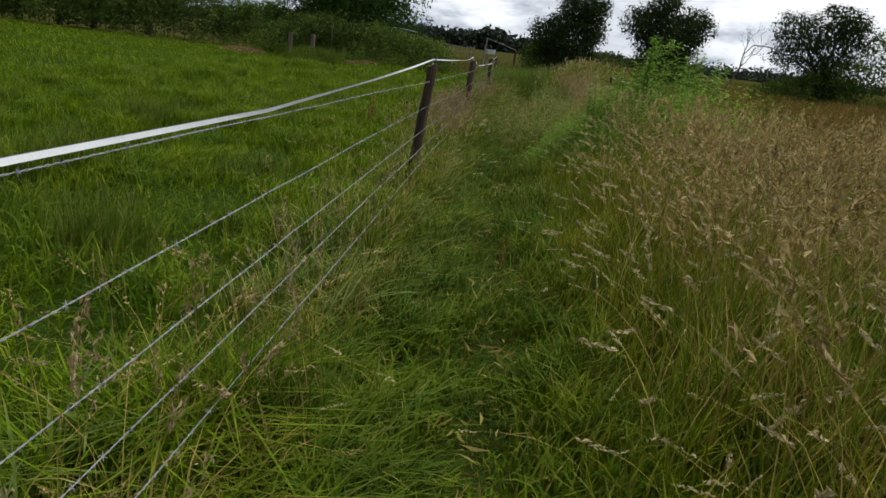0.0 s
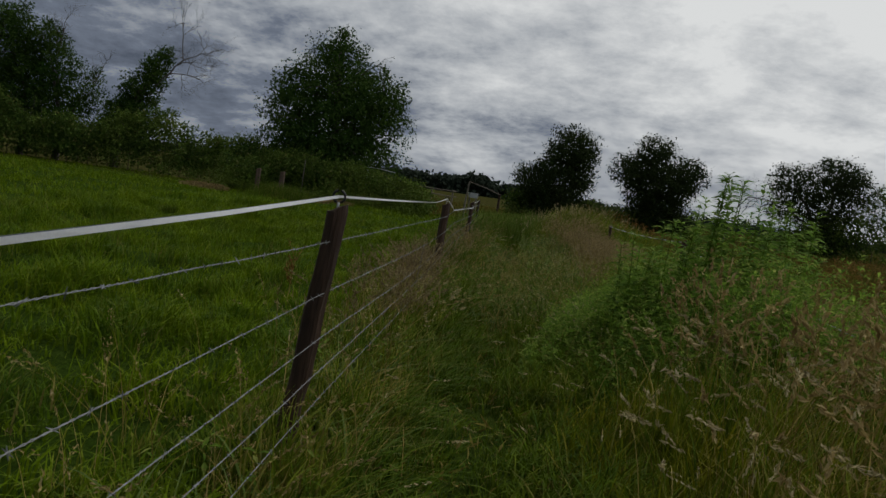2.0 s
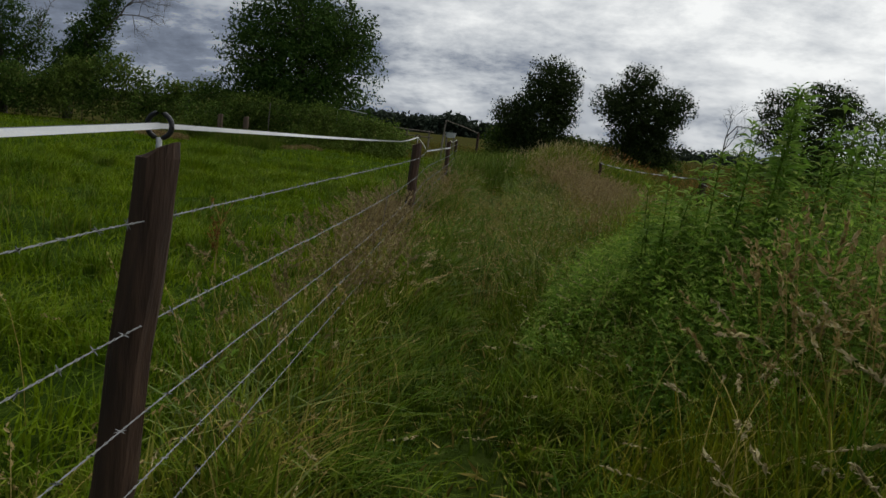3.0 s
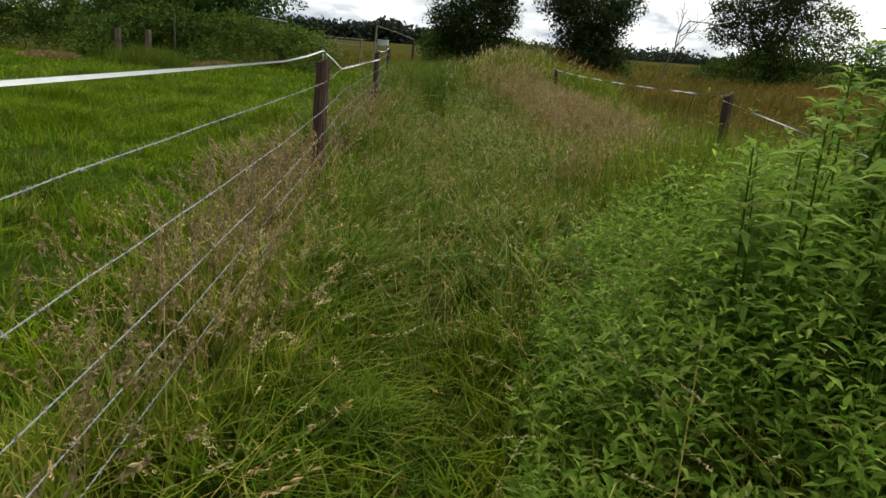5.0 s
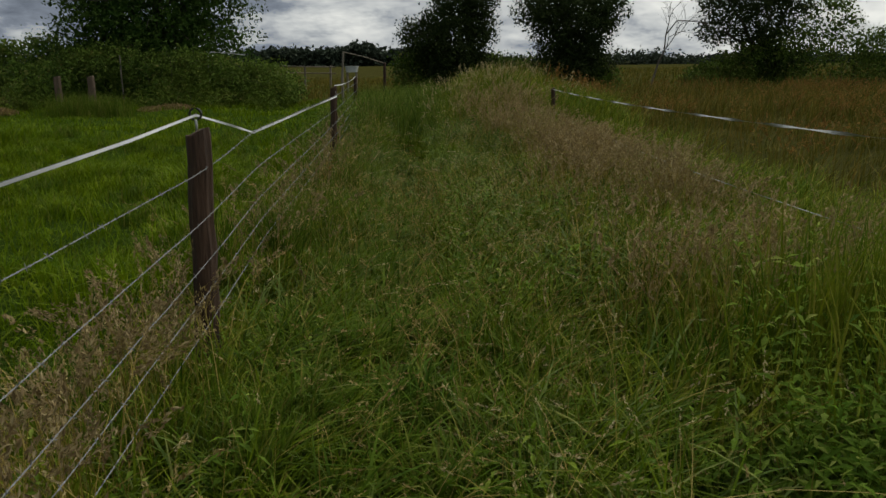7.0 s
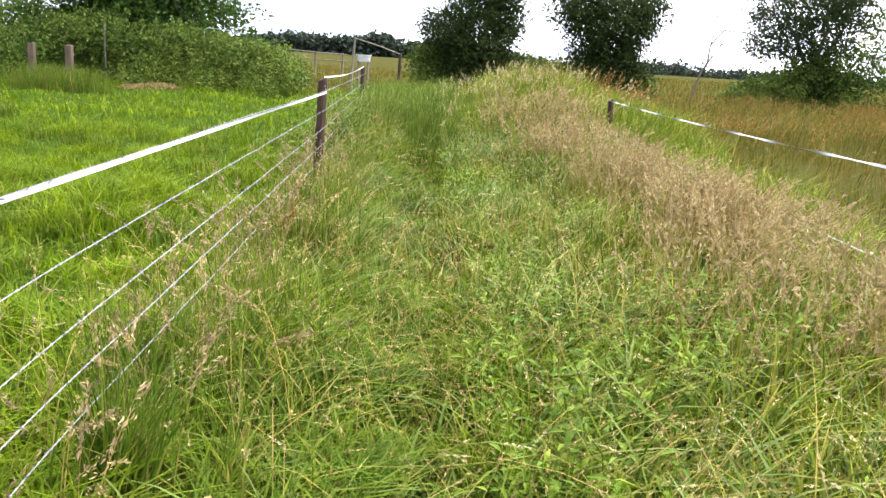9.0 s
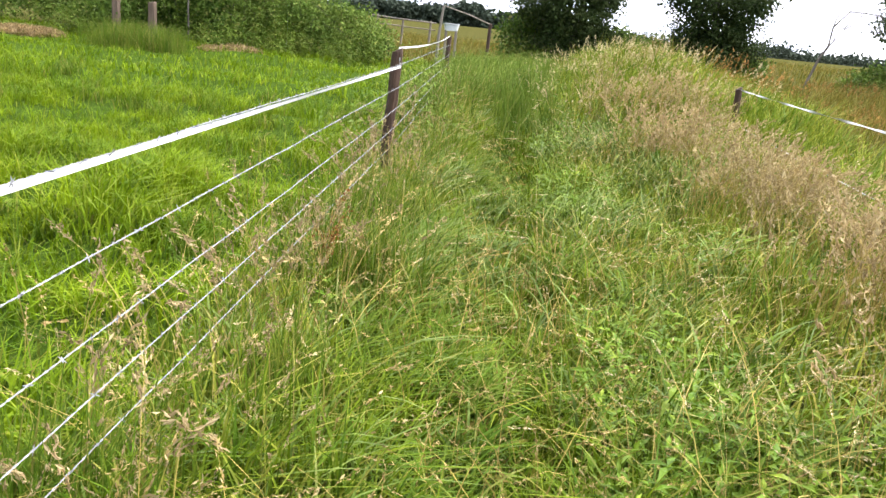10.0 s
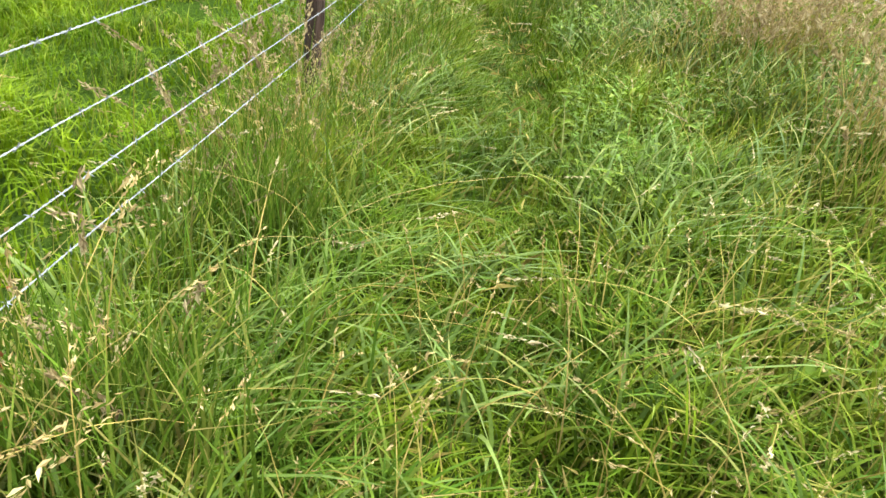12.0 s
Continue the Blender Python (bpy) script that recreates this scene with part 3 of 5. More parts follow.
# second fence, half sunk in the growth beyond the bank
FENCE_B = thing("tape_fence", (3.3, 17, 0), "short dark posts with slack white tape in rough grass", "fence")
for px, py, pz, lean in [(3.22, 12.8, 1.08, 0.0), (3.51, 22.9, 0.93, -0.02)]:
    part("post", post_mesh(px, py, pz, lean, 0.04), [M_POST], FENCE_B, "short dark timber post", False)
for pts, wide in ((sag((3.17, 12.78, 1.06), (3.46, 22.88, 0.92), 0.045, 20), 0.018), (sag((3.17, 12.78, 0.62), (3.46, 22.88, 0.56), 0.08, 12), 0.006), (sag((3.17, 12.78, 1.03), (3.4, 4.0, 0.7), 0.1, 8), 0.012)):
    part("tape", tape_piece(pts, wide, 1.45, 46.0), [M_OLDTAPE, M_EDGE], FENCE_B, "slack dull white fence tape")


# ------------------------------------------------------------------ trees and hedges
def limb(box, a, b, r0, r1, wob=0.08, n=6, sides=5):
    a, b = np.array(a, float), np.array(b, float)
    L = np.linalg.norm(b - a)
    u = np.linspace(0, 1, n)
    pts = a + (b - a) * u[:, None] + rng.normal(0, wob * L / n, (n, 3)) * np.minimum(u, 1 - u * 0.5)[:, None]
    pts[:, 2] += 0.06 * L * np.sin(np.pi * u)
    tube(box, pts, r0 + (r1 - r0) * u, sides)
    return pts


def tree(base, lobes, leaves, leaf, trunk, mat, label, name="tree", spill=0.32, twigs=60, clump=26, hollow=0.3):
    """A trunk with limbs to each lobe of the crown; leaves hang in clumps near the ends, with gaps and stray sprays."""
    ob = thing(name, base, label, name.replace("_", " "))
    base = np.array(base, float)
    wood, crown = Parts(), Parts()
    lobes = [np.array(l, float) for l in lobes]
    fork = base + np.array([0.1, 0, max(0.5, 0.28 * max(l[2] for l in lobes))])
    limb(wood, base - np.array([0, 0, 0.3]), fork, trunk, trunk * 0.8, 0.1, 6, 8)
    vol = np.array([l[3] * l[4] * l[5] for l in lobes]) ** 0.8
    vol /= vol.sum()
    for l, share in zip(lobes, vol):
        mid = base + l[:3]
        limb(wood, fork, mid, trunk * 0.55, trunk * 0.18, 0.25, 7, 6)
        k = max(6, int(leaves * share / clump))
        d = rng.normal(size=(k, 3))
        d /= np.linalg.norm(d, axis=1, keepdims=True)
        reach = (hollow + (1.04 - hollow) * rng.random(k) ** 0.6) * (0.86 + 0.3 * rng.random(k))
        ends = mid + d * l[3:6] * reach[:, None]
        ends[:, 2] = np.maximum(ends[:, 2], base[2] + 0.15)
        size = spill * rng.uniform(0.6, 1.4, k)
        pick = np.repeat(np.arange(k), clump)
        c = ends[pick] + np.clip(rng.normal(size=(len(pick), 3)), -1.35, 1.35) * size[pick][:, None] * np.array([1, 1, 0.75])
        c[:, 2] = np.maximum(c[:, 2], base[2] + 0.05)
        chips(crown, c, leaf * rng.uniform(0.6, 1.35, len(c)), 0.62)
        for e in ends[rng.permutation(k)[:max(3, int(twigs * share))]]:
            out = e + (e - mid) * rng.uniform(0.05, 0.28)
            limb(wood, mid + (e - mid) * 0.25, out, trunk * 0.12, 0.006, 0.3, 6, 3)
            spray = out - (out - mid) * (rng.random((9, 1)) * 0.3) + rng.normal(0, 0.05, (9, 3))
            chips(crown, spray, leaf * rng.uniform(0.5, 1.0, 9), 0.6)
    part("trunk", wood, [M_BARK], ob, "dark bark")
    part("crown", crown, [mat], ob)
    return ob


def bare_tree(base, top, trunk, label, spread=1.6, levels=4, mat=None, name="bare_tree"):
    """Leafless: limbs that fork again and again into fine twigs."""
    ob = thing(name, base, label, "tree")
    wood, fine_wood = Parts(), Parts()
    def grow(a, b, r, level):
        pts = limb(wood if level == levels else fine_wood, a, b, r, r * 0.55, 0.25, 6, 5 if level > 2 else 3)
        if level == 0:
            return
        L = np.linalg.norm(np.subtract(b, a))
        for k in range(4 if level > 1 else 3):
            s = pts[rng.integers(2, 6)]
            d = (np.subtract(b, a) / L) * 0.75 + rng.normal(size=3) * 0.55 + np.array([0, 0, 0.12])
            d /= np.linalg.norm(d)
            grow(s, s + d * L * rng.uniform(0.45, 0.75) * spread / 1.6, r * 0.5, level - 1)
    grow(np.array(base, float), np.array(top, float), trunk, levels)
    part("trunk", wood, [mat or M_TWIG], ob)
    part("crown", fine_wood, [mat or M_TWIG], ob, "fine leafless branches")
    return ob


# the tall dark tree at the end of the pasture
tree((-9.0, 40.8, -0.15), [(0, 0, 3.6, 3.5, 3.0, 2.7), (-0.1, 0, 8.2, 0.6, 0.6, 0.75), (0.2, 0, 5.7, 2.9, 2.5, 1.9), (-0.3, 0.2, 7.2, 1.5, 1.4, 1.2), (0.9, -0.3, 1.9, 2.9, 2.2, 1.7), (-1.5, -0.3, 2.0, 2.4, 2.0, 1.8), (2.4, 0, 4.9, 1.3, 1.4, 1.7), (-2.4, 0.1, 4.8, 1.3, 1.4, 1.8)],
     50000, 0.15, 0.32, M_TREE, "tall dense dark green tree at the pasture's hedge", "tree", 0.30, 150)
# hawthorns along the far edge of the rough field
tree((3.0, 43.5, -0.15), [(0, 0, 2.5, 1.5, 1.4, 1.8), (0.5, 0.2, 4.4, 1.35, 1.2, 1.25), (-1.3, 0, 2.7, 1.2, 1.1, 0.9), (1.1, 0, 3.4, 0.8, 0.9, 1.3), (0.2, 0, 1.2, 1.7, 1.2, 1.1)],
     32000, 0.115, 0.2, M_THORN, "dark rounded hawthorn with ragged top by the field edge", "hawthorn_tree", 0.2, 70, 20)
tree((8.3, 44.0, -0.1), [(0, 0, 3.0, 1.8, 1.4, 1.5), (-1.4, 0, 3.7, 1.2, 1.1, 0.9), (1.3, 0.1, 3.7, 1.1, 1.1, 1.0), (-0.4, 0, 4.9, 1.0, 0.9, 0.75), (0.2, 0, 1.5, 1.7, 1.2, 1.3)],
     32000, 0.115, 0.2, M_THORN, "dark spreading hawthorn with twiggy crown by the field edge", "hawthorn_tree", 0.2, 80, 20)
tree((16.9, 44.0, -0.1), [(0.1, 0, 3.0, 1.25, 1.2, 1.7), (-1.6, 0, 4.1, 1.3, 1.1, 1.0), (0.6, 0, 4.9, 1.3, 1.1, 0.85), (1.5, 0.1, 4.1, 1.0, 1.0, 1.0), (-1.9, 0, 2.7, 0.9, 0.9, 0.7), (0.3, 0, 1.3, 1.3, 1.1, 1.1)],
     22000, 0.115, 0.2, M_THORN, "open dark hawthorn with gaps in its crown", "hawthorn_tree", 0.22, 90, 18)
bare_tree((11.9, 43.8, -0.1), (12.9, 44, 3.0), 0.055, "thin leaning dead tree with fine bare twigs", 1.35, 4)
# ivy-clad leaning trunks beyond the hedge
tree((-22.3, 43.4, -0.2), [(0.3, 0, 2.6, 1.2, 1.1, 1.6), (1.1, 0, 4.2, 1.0, 1.0, 1.3), (1.9, 0, 5.6, 0.75, 0.8, 1.0), (2.4, 0, 6.6, 0.45, 0.5, 0.6)],
     13000, 0.14, 0.25, M_TREE, "leaning dead trunk thickly clad in ivy", "ivy_clad_tree", 0.22, 30, 20)
bare_tree((-20.6, 43.4, 4.2), (-18.9, 43.6, 6.3), 0.065, "bare crooked branches above the ivy", 1.75, 5)
tree((-26.0, 43.6, -0.2), [(0, 0, 2.6, 2.0, 1.3, 1.8), (-0.4, 0, 5.2, 1.5, 1.1, 1.7), (1.9, 0, 4.2, 0.6, 0.7, 1.3), (-1.0, 0, 7.0, 0.9, 0.9, 1.0)],
     13000, 0.14, 0.22, M_TREE, "ivy-covered tree in the hedgerow", "ivy_clad_tree", 0.24, 40, 20)
bare_tree((-26.4, 43.6, 4.2), (-26.5, 43.8, 6.9), 0.045, "thin bare crown over the hedgerow", 1.35, 5)
bare_tree((-24.1, 43.6, 4.0), (-23.7, 43.8, 5.5), 0.04, "thin bare crown over the hedgerow", 1.5, 3)
tree((-30.5, 43.0, -0.2), [(0, 0, 3.2, 2.6, 1.8, 2.6), (0.7, 0, 5.9, 2.2, 1.5, 1.9), (1.4, 0, 7.6, 1.4, 1.2, 1.1)], 20000, 0.15, 0.3, M_TREE, "broad dark tree in the hedgerow", "tree", 0.28, 60)


tree((-28.2, 43.6, -0.2), [(0, 0, 2.8, 1.7, 1.3, 2.0), (0.1, 0, 4.9, 1.3, 1.1, 1.5), (-0.3, 0, 6.6, 0.9, 0.8, 0.8)], 12000, 0.15, 0.22, M_TREE, "dark leafy tree in the hedgerow", "tree", 0.26, 40)


def hedge(x0, x1, y_of, top_of, depth, leaves, leaf, label, mat, skirt=0.0):
    """A run of hedge: many leafy clumps of differing reach on a row of stems."""
    ob = thing("hedge", ((x0 + x1) / 2, float(y_of((x0 + x1) / 2)), 0), label, "hedge")
    crown, wood = Parts(), Parts()
    k = leaves // 22
    cx = rng.uniform(x0, x1, k)
    up = rng.random(k) ** 0.8
    top = top_of(cx) * (0.45 + 0.45 * drift_noise(cx, cx * 0, 0.8, 3) + 0.6 * drift_noise(cx, cx * 0, 2.3, 31))
    half = depth * (1.0 - 0.55 * up) * (0.8 + 0.4 * drift_noise(cx, up * 3, 1.2, 4))
    cy = y_of(cx) - half * (1 - 1.6 * rng.random(k) ** 1.7) * (0.55 + 0.9 * drift_noise(cx, up * 2.0, 0.8, 33))
    ends = np.stack([cx, cy, 0.1 + up * top], 1)
    pick = np.repeat(np.arange(k), 22)
    c = ends[pick] + rng.normal(0, 1, (len(pick), 3)) * np.array([0.26, 0.2, 0.17])
    c[:, 2] = np.maximum(c[:, 2], 0.03)
    chips(crown, c, leaf * rng.uniform(0.6, 1.4, len(c)), 0.6)
    for k in range(int((x1 - x0) * 7)):
        x = rng.uniform(x0, x1)
        foot = np.array([x, float(y_of(x)) - depth * rng.uniform(0.3, 0.9), float(top_of(x)) * rng.uniform(0.35, 0.85)])
        tip = foot + np.array([rng.normal(0, 0.35), -rng.uniform(0.05, 0.4), rng.uniform(0.15, 0.6)])
        limb(wood, foot, tip, 0.008, 0.003, 0.2, 5, 3)
        c = foot + (tip - foot) * rng.random((16, 1)) + rng.normal(0, 0.07, (16, 3))
        chips(crown, c, leaf * rng.uniform(0.6, 1.1, 16), 0.55)
    for x in np.arange(x0 + 0.3, x1, 0.6):
        y = float(y_of(x))
        limb(wood, (x, y, -0.2), (x + rng.normal(0, 0.3), y + rng.normal(0, 0.2), float(top_of(x)) * rng.uniform(0.7, 1.12)), 0.03, 0.006, 0.2, 6, 4)
    tagged(part("stem", wood, [M_BARK], ob), kind="stuff")
    part("foliage", crown, [mat], ob)


hedge(-34, -12, lambda x: 41.8 + 0 * x, lambda x: 1.9 + 0.35 * np.sin(x * 0.9) + 0.5 * np.exp(-((x + 18.5) / 2.5) ** 2) + 1.3 * np.exp(-((x + 28.5) / 3.5) ** 2), 1.5, 42000, 0.145, "dense dark green field hedge of thorn and bramble", M_HEDGE)
hedge(-13, -3.2, lambda x: 38.4 + 0 * x, lambda x: np.interp(x, [-13, -8, -5, -3.9, -3.2], [1.3, 1.65, 1.5, 1.0, 0.5]), 1.9, 32000, 0.115, "bramble and nettle undergrowth at the foot of the hedge", M_HEDGE)
hedge(0.4, 10.4, lambda x: 44.6 + 0 * x, lambda x: np.interp(x, [0.4, 1.5, 3.0, 5.5, 8.0, 10.4], [1.2, 1.8, 1.6, 1.45, 1.5, 0.6]), 1.2, 16000, 0.14, "low dark hedge under the hawthorns", M_HEDGE)
hedge(13.6, 28, lambda x: 44.2 + 0 * x, lambda x: np.interp(x, [13.6, 15, 17, 20, 24, 28], [0.5, 1.9, 2.5, 3.0, 2.7, 2.9]), 1.5, 22000, 0.14, "dark bramble thicket round the foot of a hawthorn", M_HEDGE)


def far_wood(x0, x1, y, top_of, n, leaf, label):
    crown = Parts()
    k = n // 14
    cx = rng.uniform(x0, x1, k)
    up = rng.random(k)
    c = np.stack([cx, y + rng.uniform(-6, 6, k), up * top_of(cx) * (0.8 + 0.35 * drift_noise(cx, cx * 0, 7, 6))], 1)
    pick = np.repeat(np.arange(k), 14)
    c = c[pick] + rng.normal(0, 0.9, (len(pick), 3))
    c[:, 2] = np.maximum(c[:, 2], 0.0)
    chips(crown, c, leaf * rng.uniform(0.6, 1.4, len(c)), 0.7)
    stuff("far_wood", crown, [M_FAR_HAZED], label, "woodland")


far_wood(-60, 6, 262, lambda x: 2.5 + 3.6 * np.exp(-((x + 17) / 9) ** 2) + 2.6 * np.exp(-((x + 40) / 10) ** 2) + 1.2 * np.exp(-((x + 2) / 6) ** 2), 14000, 1.5, "distant rounded wood on the skyline")
far_wood(6, 230, 215, lambda x: 1.5 + 0.7 * np.sin(x * 0.13) + 0.4 * np.sin(x * 0.31), 26000, 0.8, "distant low line of trees on the skyline")
far_wood(-240, -60, 262, lambda x: 3.2 + 1.2 * np.sin(x * 0.11), 9000, 1.6, "distant line of trees on the skyline")

# ------------------------------------------------------------------ gateway at the end of the fence
GATE = thing("gateway", (-1.2, 38, 0), "grey field gateway with leaning pale pole and rails", "gate")
box = Parts()
tube(box, [(-1.5, 37.9, -0.2), (-1.5, 37.9, 0.8), (-1.42, 37.9, 1.78)], [0.05, 0.045, 0.035], 8)
part("gate_post", box, [M_GREYPOST], GATE, "pale grey gate post")
box = Parts()
tube(box, [(-1.42, 37.9, 1.76), (-0.6, 38.4, 1.55), (0.04, 38.9, 1.33)], 0.022, 6)
part("brace", box, [M_GREYPOST], GATE, "sloping grey pole")
part("gate_post", post_mesh(0.04, 38.9, 1.35, 0.02, 0.06), [M_POST], GATE, "dark gate post")

RAILS = thing("rail_fence", (-5, 55, 0), "old grey post and rail fence beyond the gateway", "fence")
for x, h in ((-6.6, 1.3), (-5.2, 1.15), (-3.7, 1.2)):
    part("post", post_mesh(x, 55, h, 0.02, 0.06), [M_GREYPOST], RAILS, "grey rail post")
for a, b, r in (((-6.9, 54.93, 1.22), (-3.4, 54.93, 1.11), 0.05), ((-6.9, 54.93, 0.86), (-3.4, 54.93, 0.74), 0.045)):
    box = Parts()
    tube(box, [a, tuple((np.array(a) + np.array(b)) / 2 - np.array([0, 0, 0.02])), b], r * 0.7, 7)
    part("rail", box, [M_GREYPOST], RAILS, "grey timber rail")


def trough(x, y, z):
    """A pale moulded tub with rolled rim and hollow inside, standing for an unidentified white shape."""
    ob = thing("pale_tub", (x, y, 0), "unidentified pale white shape by the gateway, built as a tub", "trough")
    box = Parts()
    th = np.arange(24) * 2 * np.pi / 24
    e = lambda rx, ry, zz: np.stack([x + rx * np.sign(np.cos(th)) * np.abs(np.cos(th)) ** 0.5, y + ry * np.sign(np.sin(th)) * np.abs(np.sin(th)) ** 0.5, np.full(24, zz)], 1)
    rings = [e(0.22, 0.15, z), e(0.25, 0.17, z + 0.2), e(0.27, 0.19, z + 0.21), e(0.27, 0.19, z + 0.24), e(0.24, 0.16, z + 0.24), e(0.2, 0.13, z + 0.04)]
    v = np.concatenate(rings + [[[x, y, z + 0.035]]])
    f = []
    for k in range(5):
        for j in range(24):
            a, b = k * 24 + j, k * 24 + (j + 1) % 24
            f += [(a, b, b + 24), (a, b + 24, a + 24)]
    f += [(120 + j, 120 + (j + 1) % 24, 144) for j in range(24)]
    box.put(v, f)
    part("tub", box, [M_TAPE], ob)
    # legs added only to hold the white shape at its height
    for dx, dy in ((-0.17, -0.1), (0.17, -0.1), (-0.17, 0.1), (0.17, 0.1)):
        box = Parts()
        tube(box, [(x + dx, y + dy, -0.3), (x + dx, y + dy, z + 0.02)], 0.04, 6)
        part("leg", box, [M_GREYPOST], ob, "grey timber leg")


trough(-1.3, 40.0, 1.0)

# two timber posts, a bare pole and a bent pipe in the undergrowth
for x, y in ((-9.84, 36.0), (-11.02, 36.1)):
    ob = thing("timber_post", (x, y, 0), "brown squared timber post in the undergrowth", "post", "posts before the hedge")
    part("post", post_mesh(x, y, 1.02, 0.02, 0.105, 16, 0.6), [M_BROWNPOST], ob)
ob = thing("bent_pipe", (-6.3, 38.2, 0), "pale bent metal pipe standing in the hedge", "pipe")
box = Parts()
tube(box, [(-6.35, 37.9, -0.1), (-6.35, 37.9, 1.2), (-6.33, 37.9, 1.72), (-6.2, 37.9, 1.80), (-5.6, 37.9, 1.76), (-5.0, 37.9, 1.68)], 0.017, 6)
part("pipe", box, [M_STEEL], ob)
ob = thing("pole", (-9.15, 37.0, 0), "thin pale pole standing in the hedge", "pole")
box = Parts()
tube(box, [(-9.15, 36.9, -0.1), (-9.15, 36.9, 1.0), (-9.12, 36.9, 1.72)], [0.026, 0.024, 0.02], 6)
part("stick", box, [M_GREYPOST], ob)


def heap(x, y, rx, ry, h, label, mat, n):
    """A low heap made of loose strands over a rounded core."""
    ob = thing("hay_heap", (x, y, 0), label, "hay heap")
    box = Parts()
    th, r = rng.uniform(0, 2 * np.pi, n), np.sqrt(rng.random(n))
    px, py = x + rx * r * np.cos(th), y + ry * r * np.sin(th)
    z = h * (1 - r ** 2) + ground_z(px, py)
    c = np.stack([px, py, z * rng.uniform(0.6, 1.0, n)], 1)
    chips(box, c, rng.uniform(0.15, 0.35, n), 0.12, 0, np.stack([np.cos(th), np.sin(th), -0.4 * r], 1) + rng.normal(0, 0.5, (n, 3)))
    part("straw", box, [mat], ob)


heap(-12.7, 34.2, 1.1, 0.6, 0.16, "low heap of old straw-coloured hay", M_HAY, 5000)
heap(-7.0, 34.8, 0.9, 0.4, 0.13, "small heap of old brown hay", M_HAY, 1800)

# ------------------------------------------------------------------ grass and weeds
def lane_x(y):
    """The middle of the trodden lane."""
    return np.interp(y, [0, 3, 6, 30], [1.22, 1.12, 0.95, 0.95])



def pasture():
    box = Parts()
    keep = lambda x, y: (x < fence_x(y) + 0.1) * np.clip(2.3 * (0.6 * drift_noise(x, y, 0.42, 5) + 0.4 * drift_noise(x, y, 1.3, 27)) - 0.58, 0.05, 1)
    b = scatter(165000, -8, 0.4, -1, 25, keep)
    n = len(b)
    lush = drift_noise(b[:, 0], b[:, 1], 0.55, 6) * (0.5 + drift_noise(b[:, 0], b[:, 1], 2.0, 21))
    blade_cloud(box, b, rng.uniform(0.04, 0.10, n) + 0.46 * lush ** 2, rng.uniform(0.008, 0.017, n), rng.uniform(0.3, 1.3, n))
    b = tufted(30000, 520, -8, 0, -1, 25, 0.13)
    n = len(b)
    blade_cloud(box, b, rng.uniform(0.12, 0.34, n), rng.uniform(0.007, 0.014, n), rng.uniform(0.3, 1.0, n))
    b = scatter(105000, -34, 0, 6, 41, lambda x, y: ((x < -8) | (y > 25)) * (x < fence_x(y)) * (0.2 + 0.8 * drift_noise(x, y, 0.9, 7)))
    n = len(b)
    blade_cloud(box, b, rng.uniform(0.08, 0.18, n) + 0.22 * drift_noise(b[:, 0], b[:, 1], 0.8, 8) ** 2, rng.uniform(0.018, 0.036, n), rng.uniform(0.3, 1.2, n))
    stuff("pasture_grass", box, [M_PASTURE], "lush tufted bright green pasture grass behind the fence", "grass")


def path_turf():
    box = Parts()
    b = scatter(130000, 0.3, 1.85, -0.8, 31, lambda x, y: np.exp(-((x - 1.0) / 0.58) ** 4) * (0.15 + 0.85 * drift_noise(x, y, 0.28, 22)))
    n = len(b)
    mid = step(b[:, 1], 7, 10) * (1 - step(b[:, 1], 16, 17.5))
    h = rng.uniform(0.05, 0.15, n) + 0.2 * drift_noise(b[:, 0], b[:, 1], 0.35, 9) ** 1.5 + 0.22 * mid * rng.random(n)
    h = h * (0.38 + 1.0 * np.minimum(np.abs(b[:, 0] - lane_x(b[:, 1])) / 0.42, 1.1))
    blade_cloud(box, b, h, rng.uniform(0.006, 0.0125, n), rng.uniform(0.3, 1.2, n))
    b = scatter(26000, 0.5, 1.7, 15.8, 21.5)
    n = len(b)
    blade_cloud(box, b, rng.uniform(0.03, 0.12, n) * (0.6 + drift_noise(b[:, 0], b[:, 1], 0.3, 26)), rng.uniform(0.005, 0.010, n), rng.uniform(0.4, 1.4, n))
    b = tufted(17000, 1500, 0.3, 1.75, 0, 25, 0.07, lambda x, y: (0.06 + 0.94 * step(np.abs(x - lane_x(y)), 0.14, 0.36)) * (0.3 + 0.7 * drift_noise(x, y, 0.5, 46)))
    n = len(b)
    blade_cloud(box, b, rng.uniform(0.10, 0.34, n), rng.uniform(0.008, 0.016, n), rng.uniform(0.4, 1.1, n), 4)
    b = scatter(5000, 0.4, 1.8, 0, 24)
    b[:, 2] += rng.uniform(0.01, 0.08, len(b))
    chips(box, b, rng.uniform(0.04, 0.14, len(b)), 0.05, 1)
    stuff("path_grass", box, [M_TURF, M_STRAW], "short trodden green grass on the footpath", "grass")


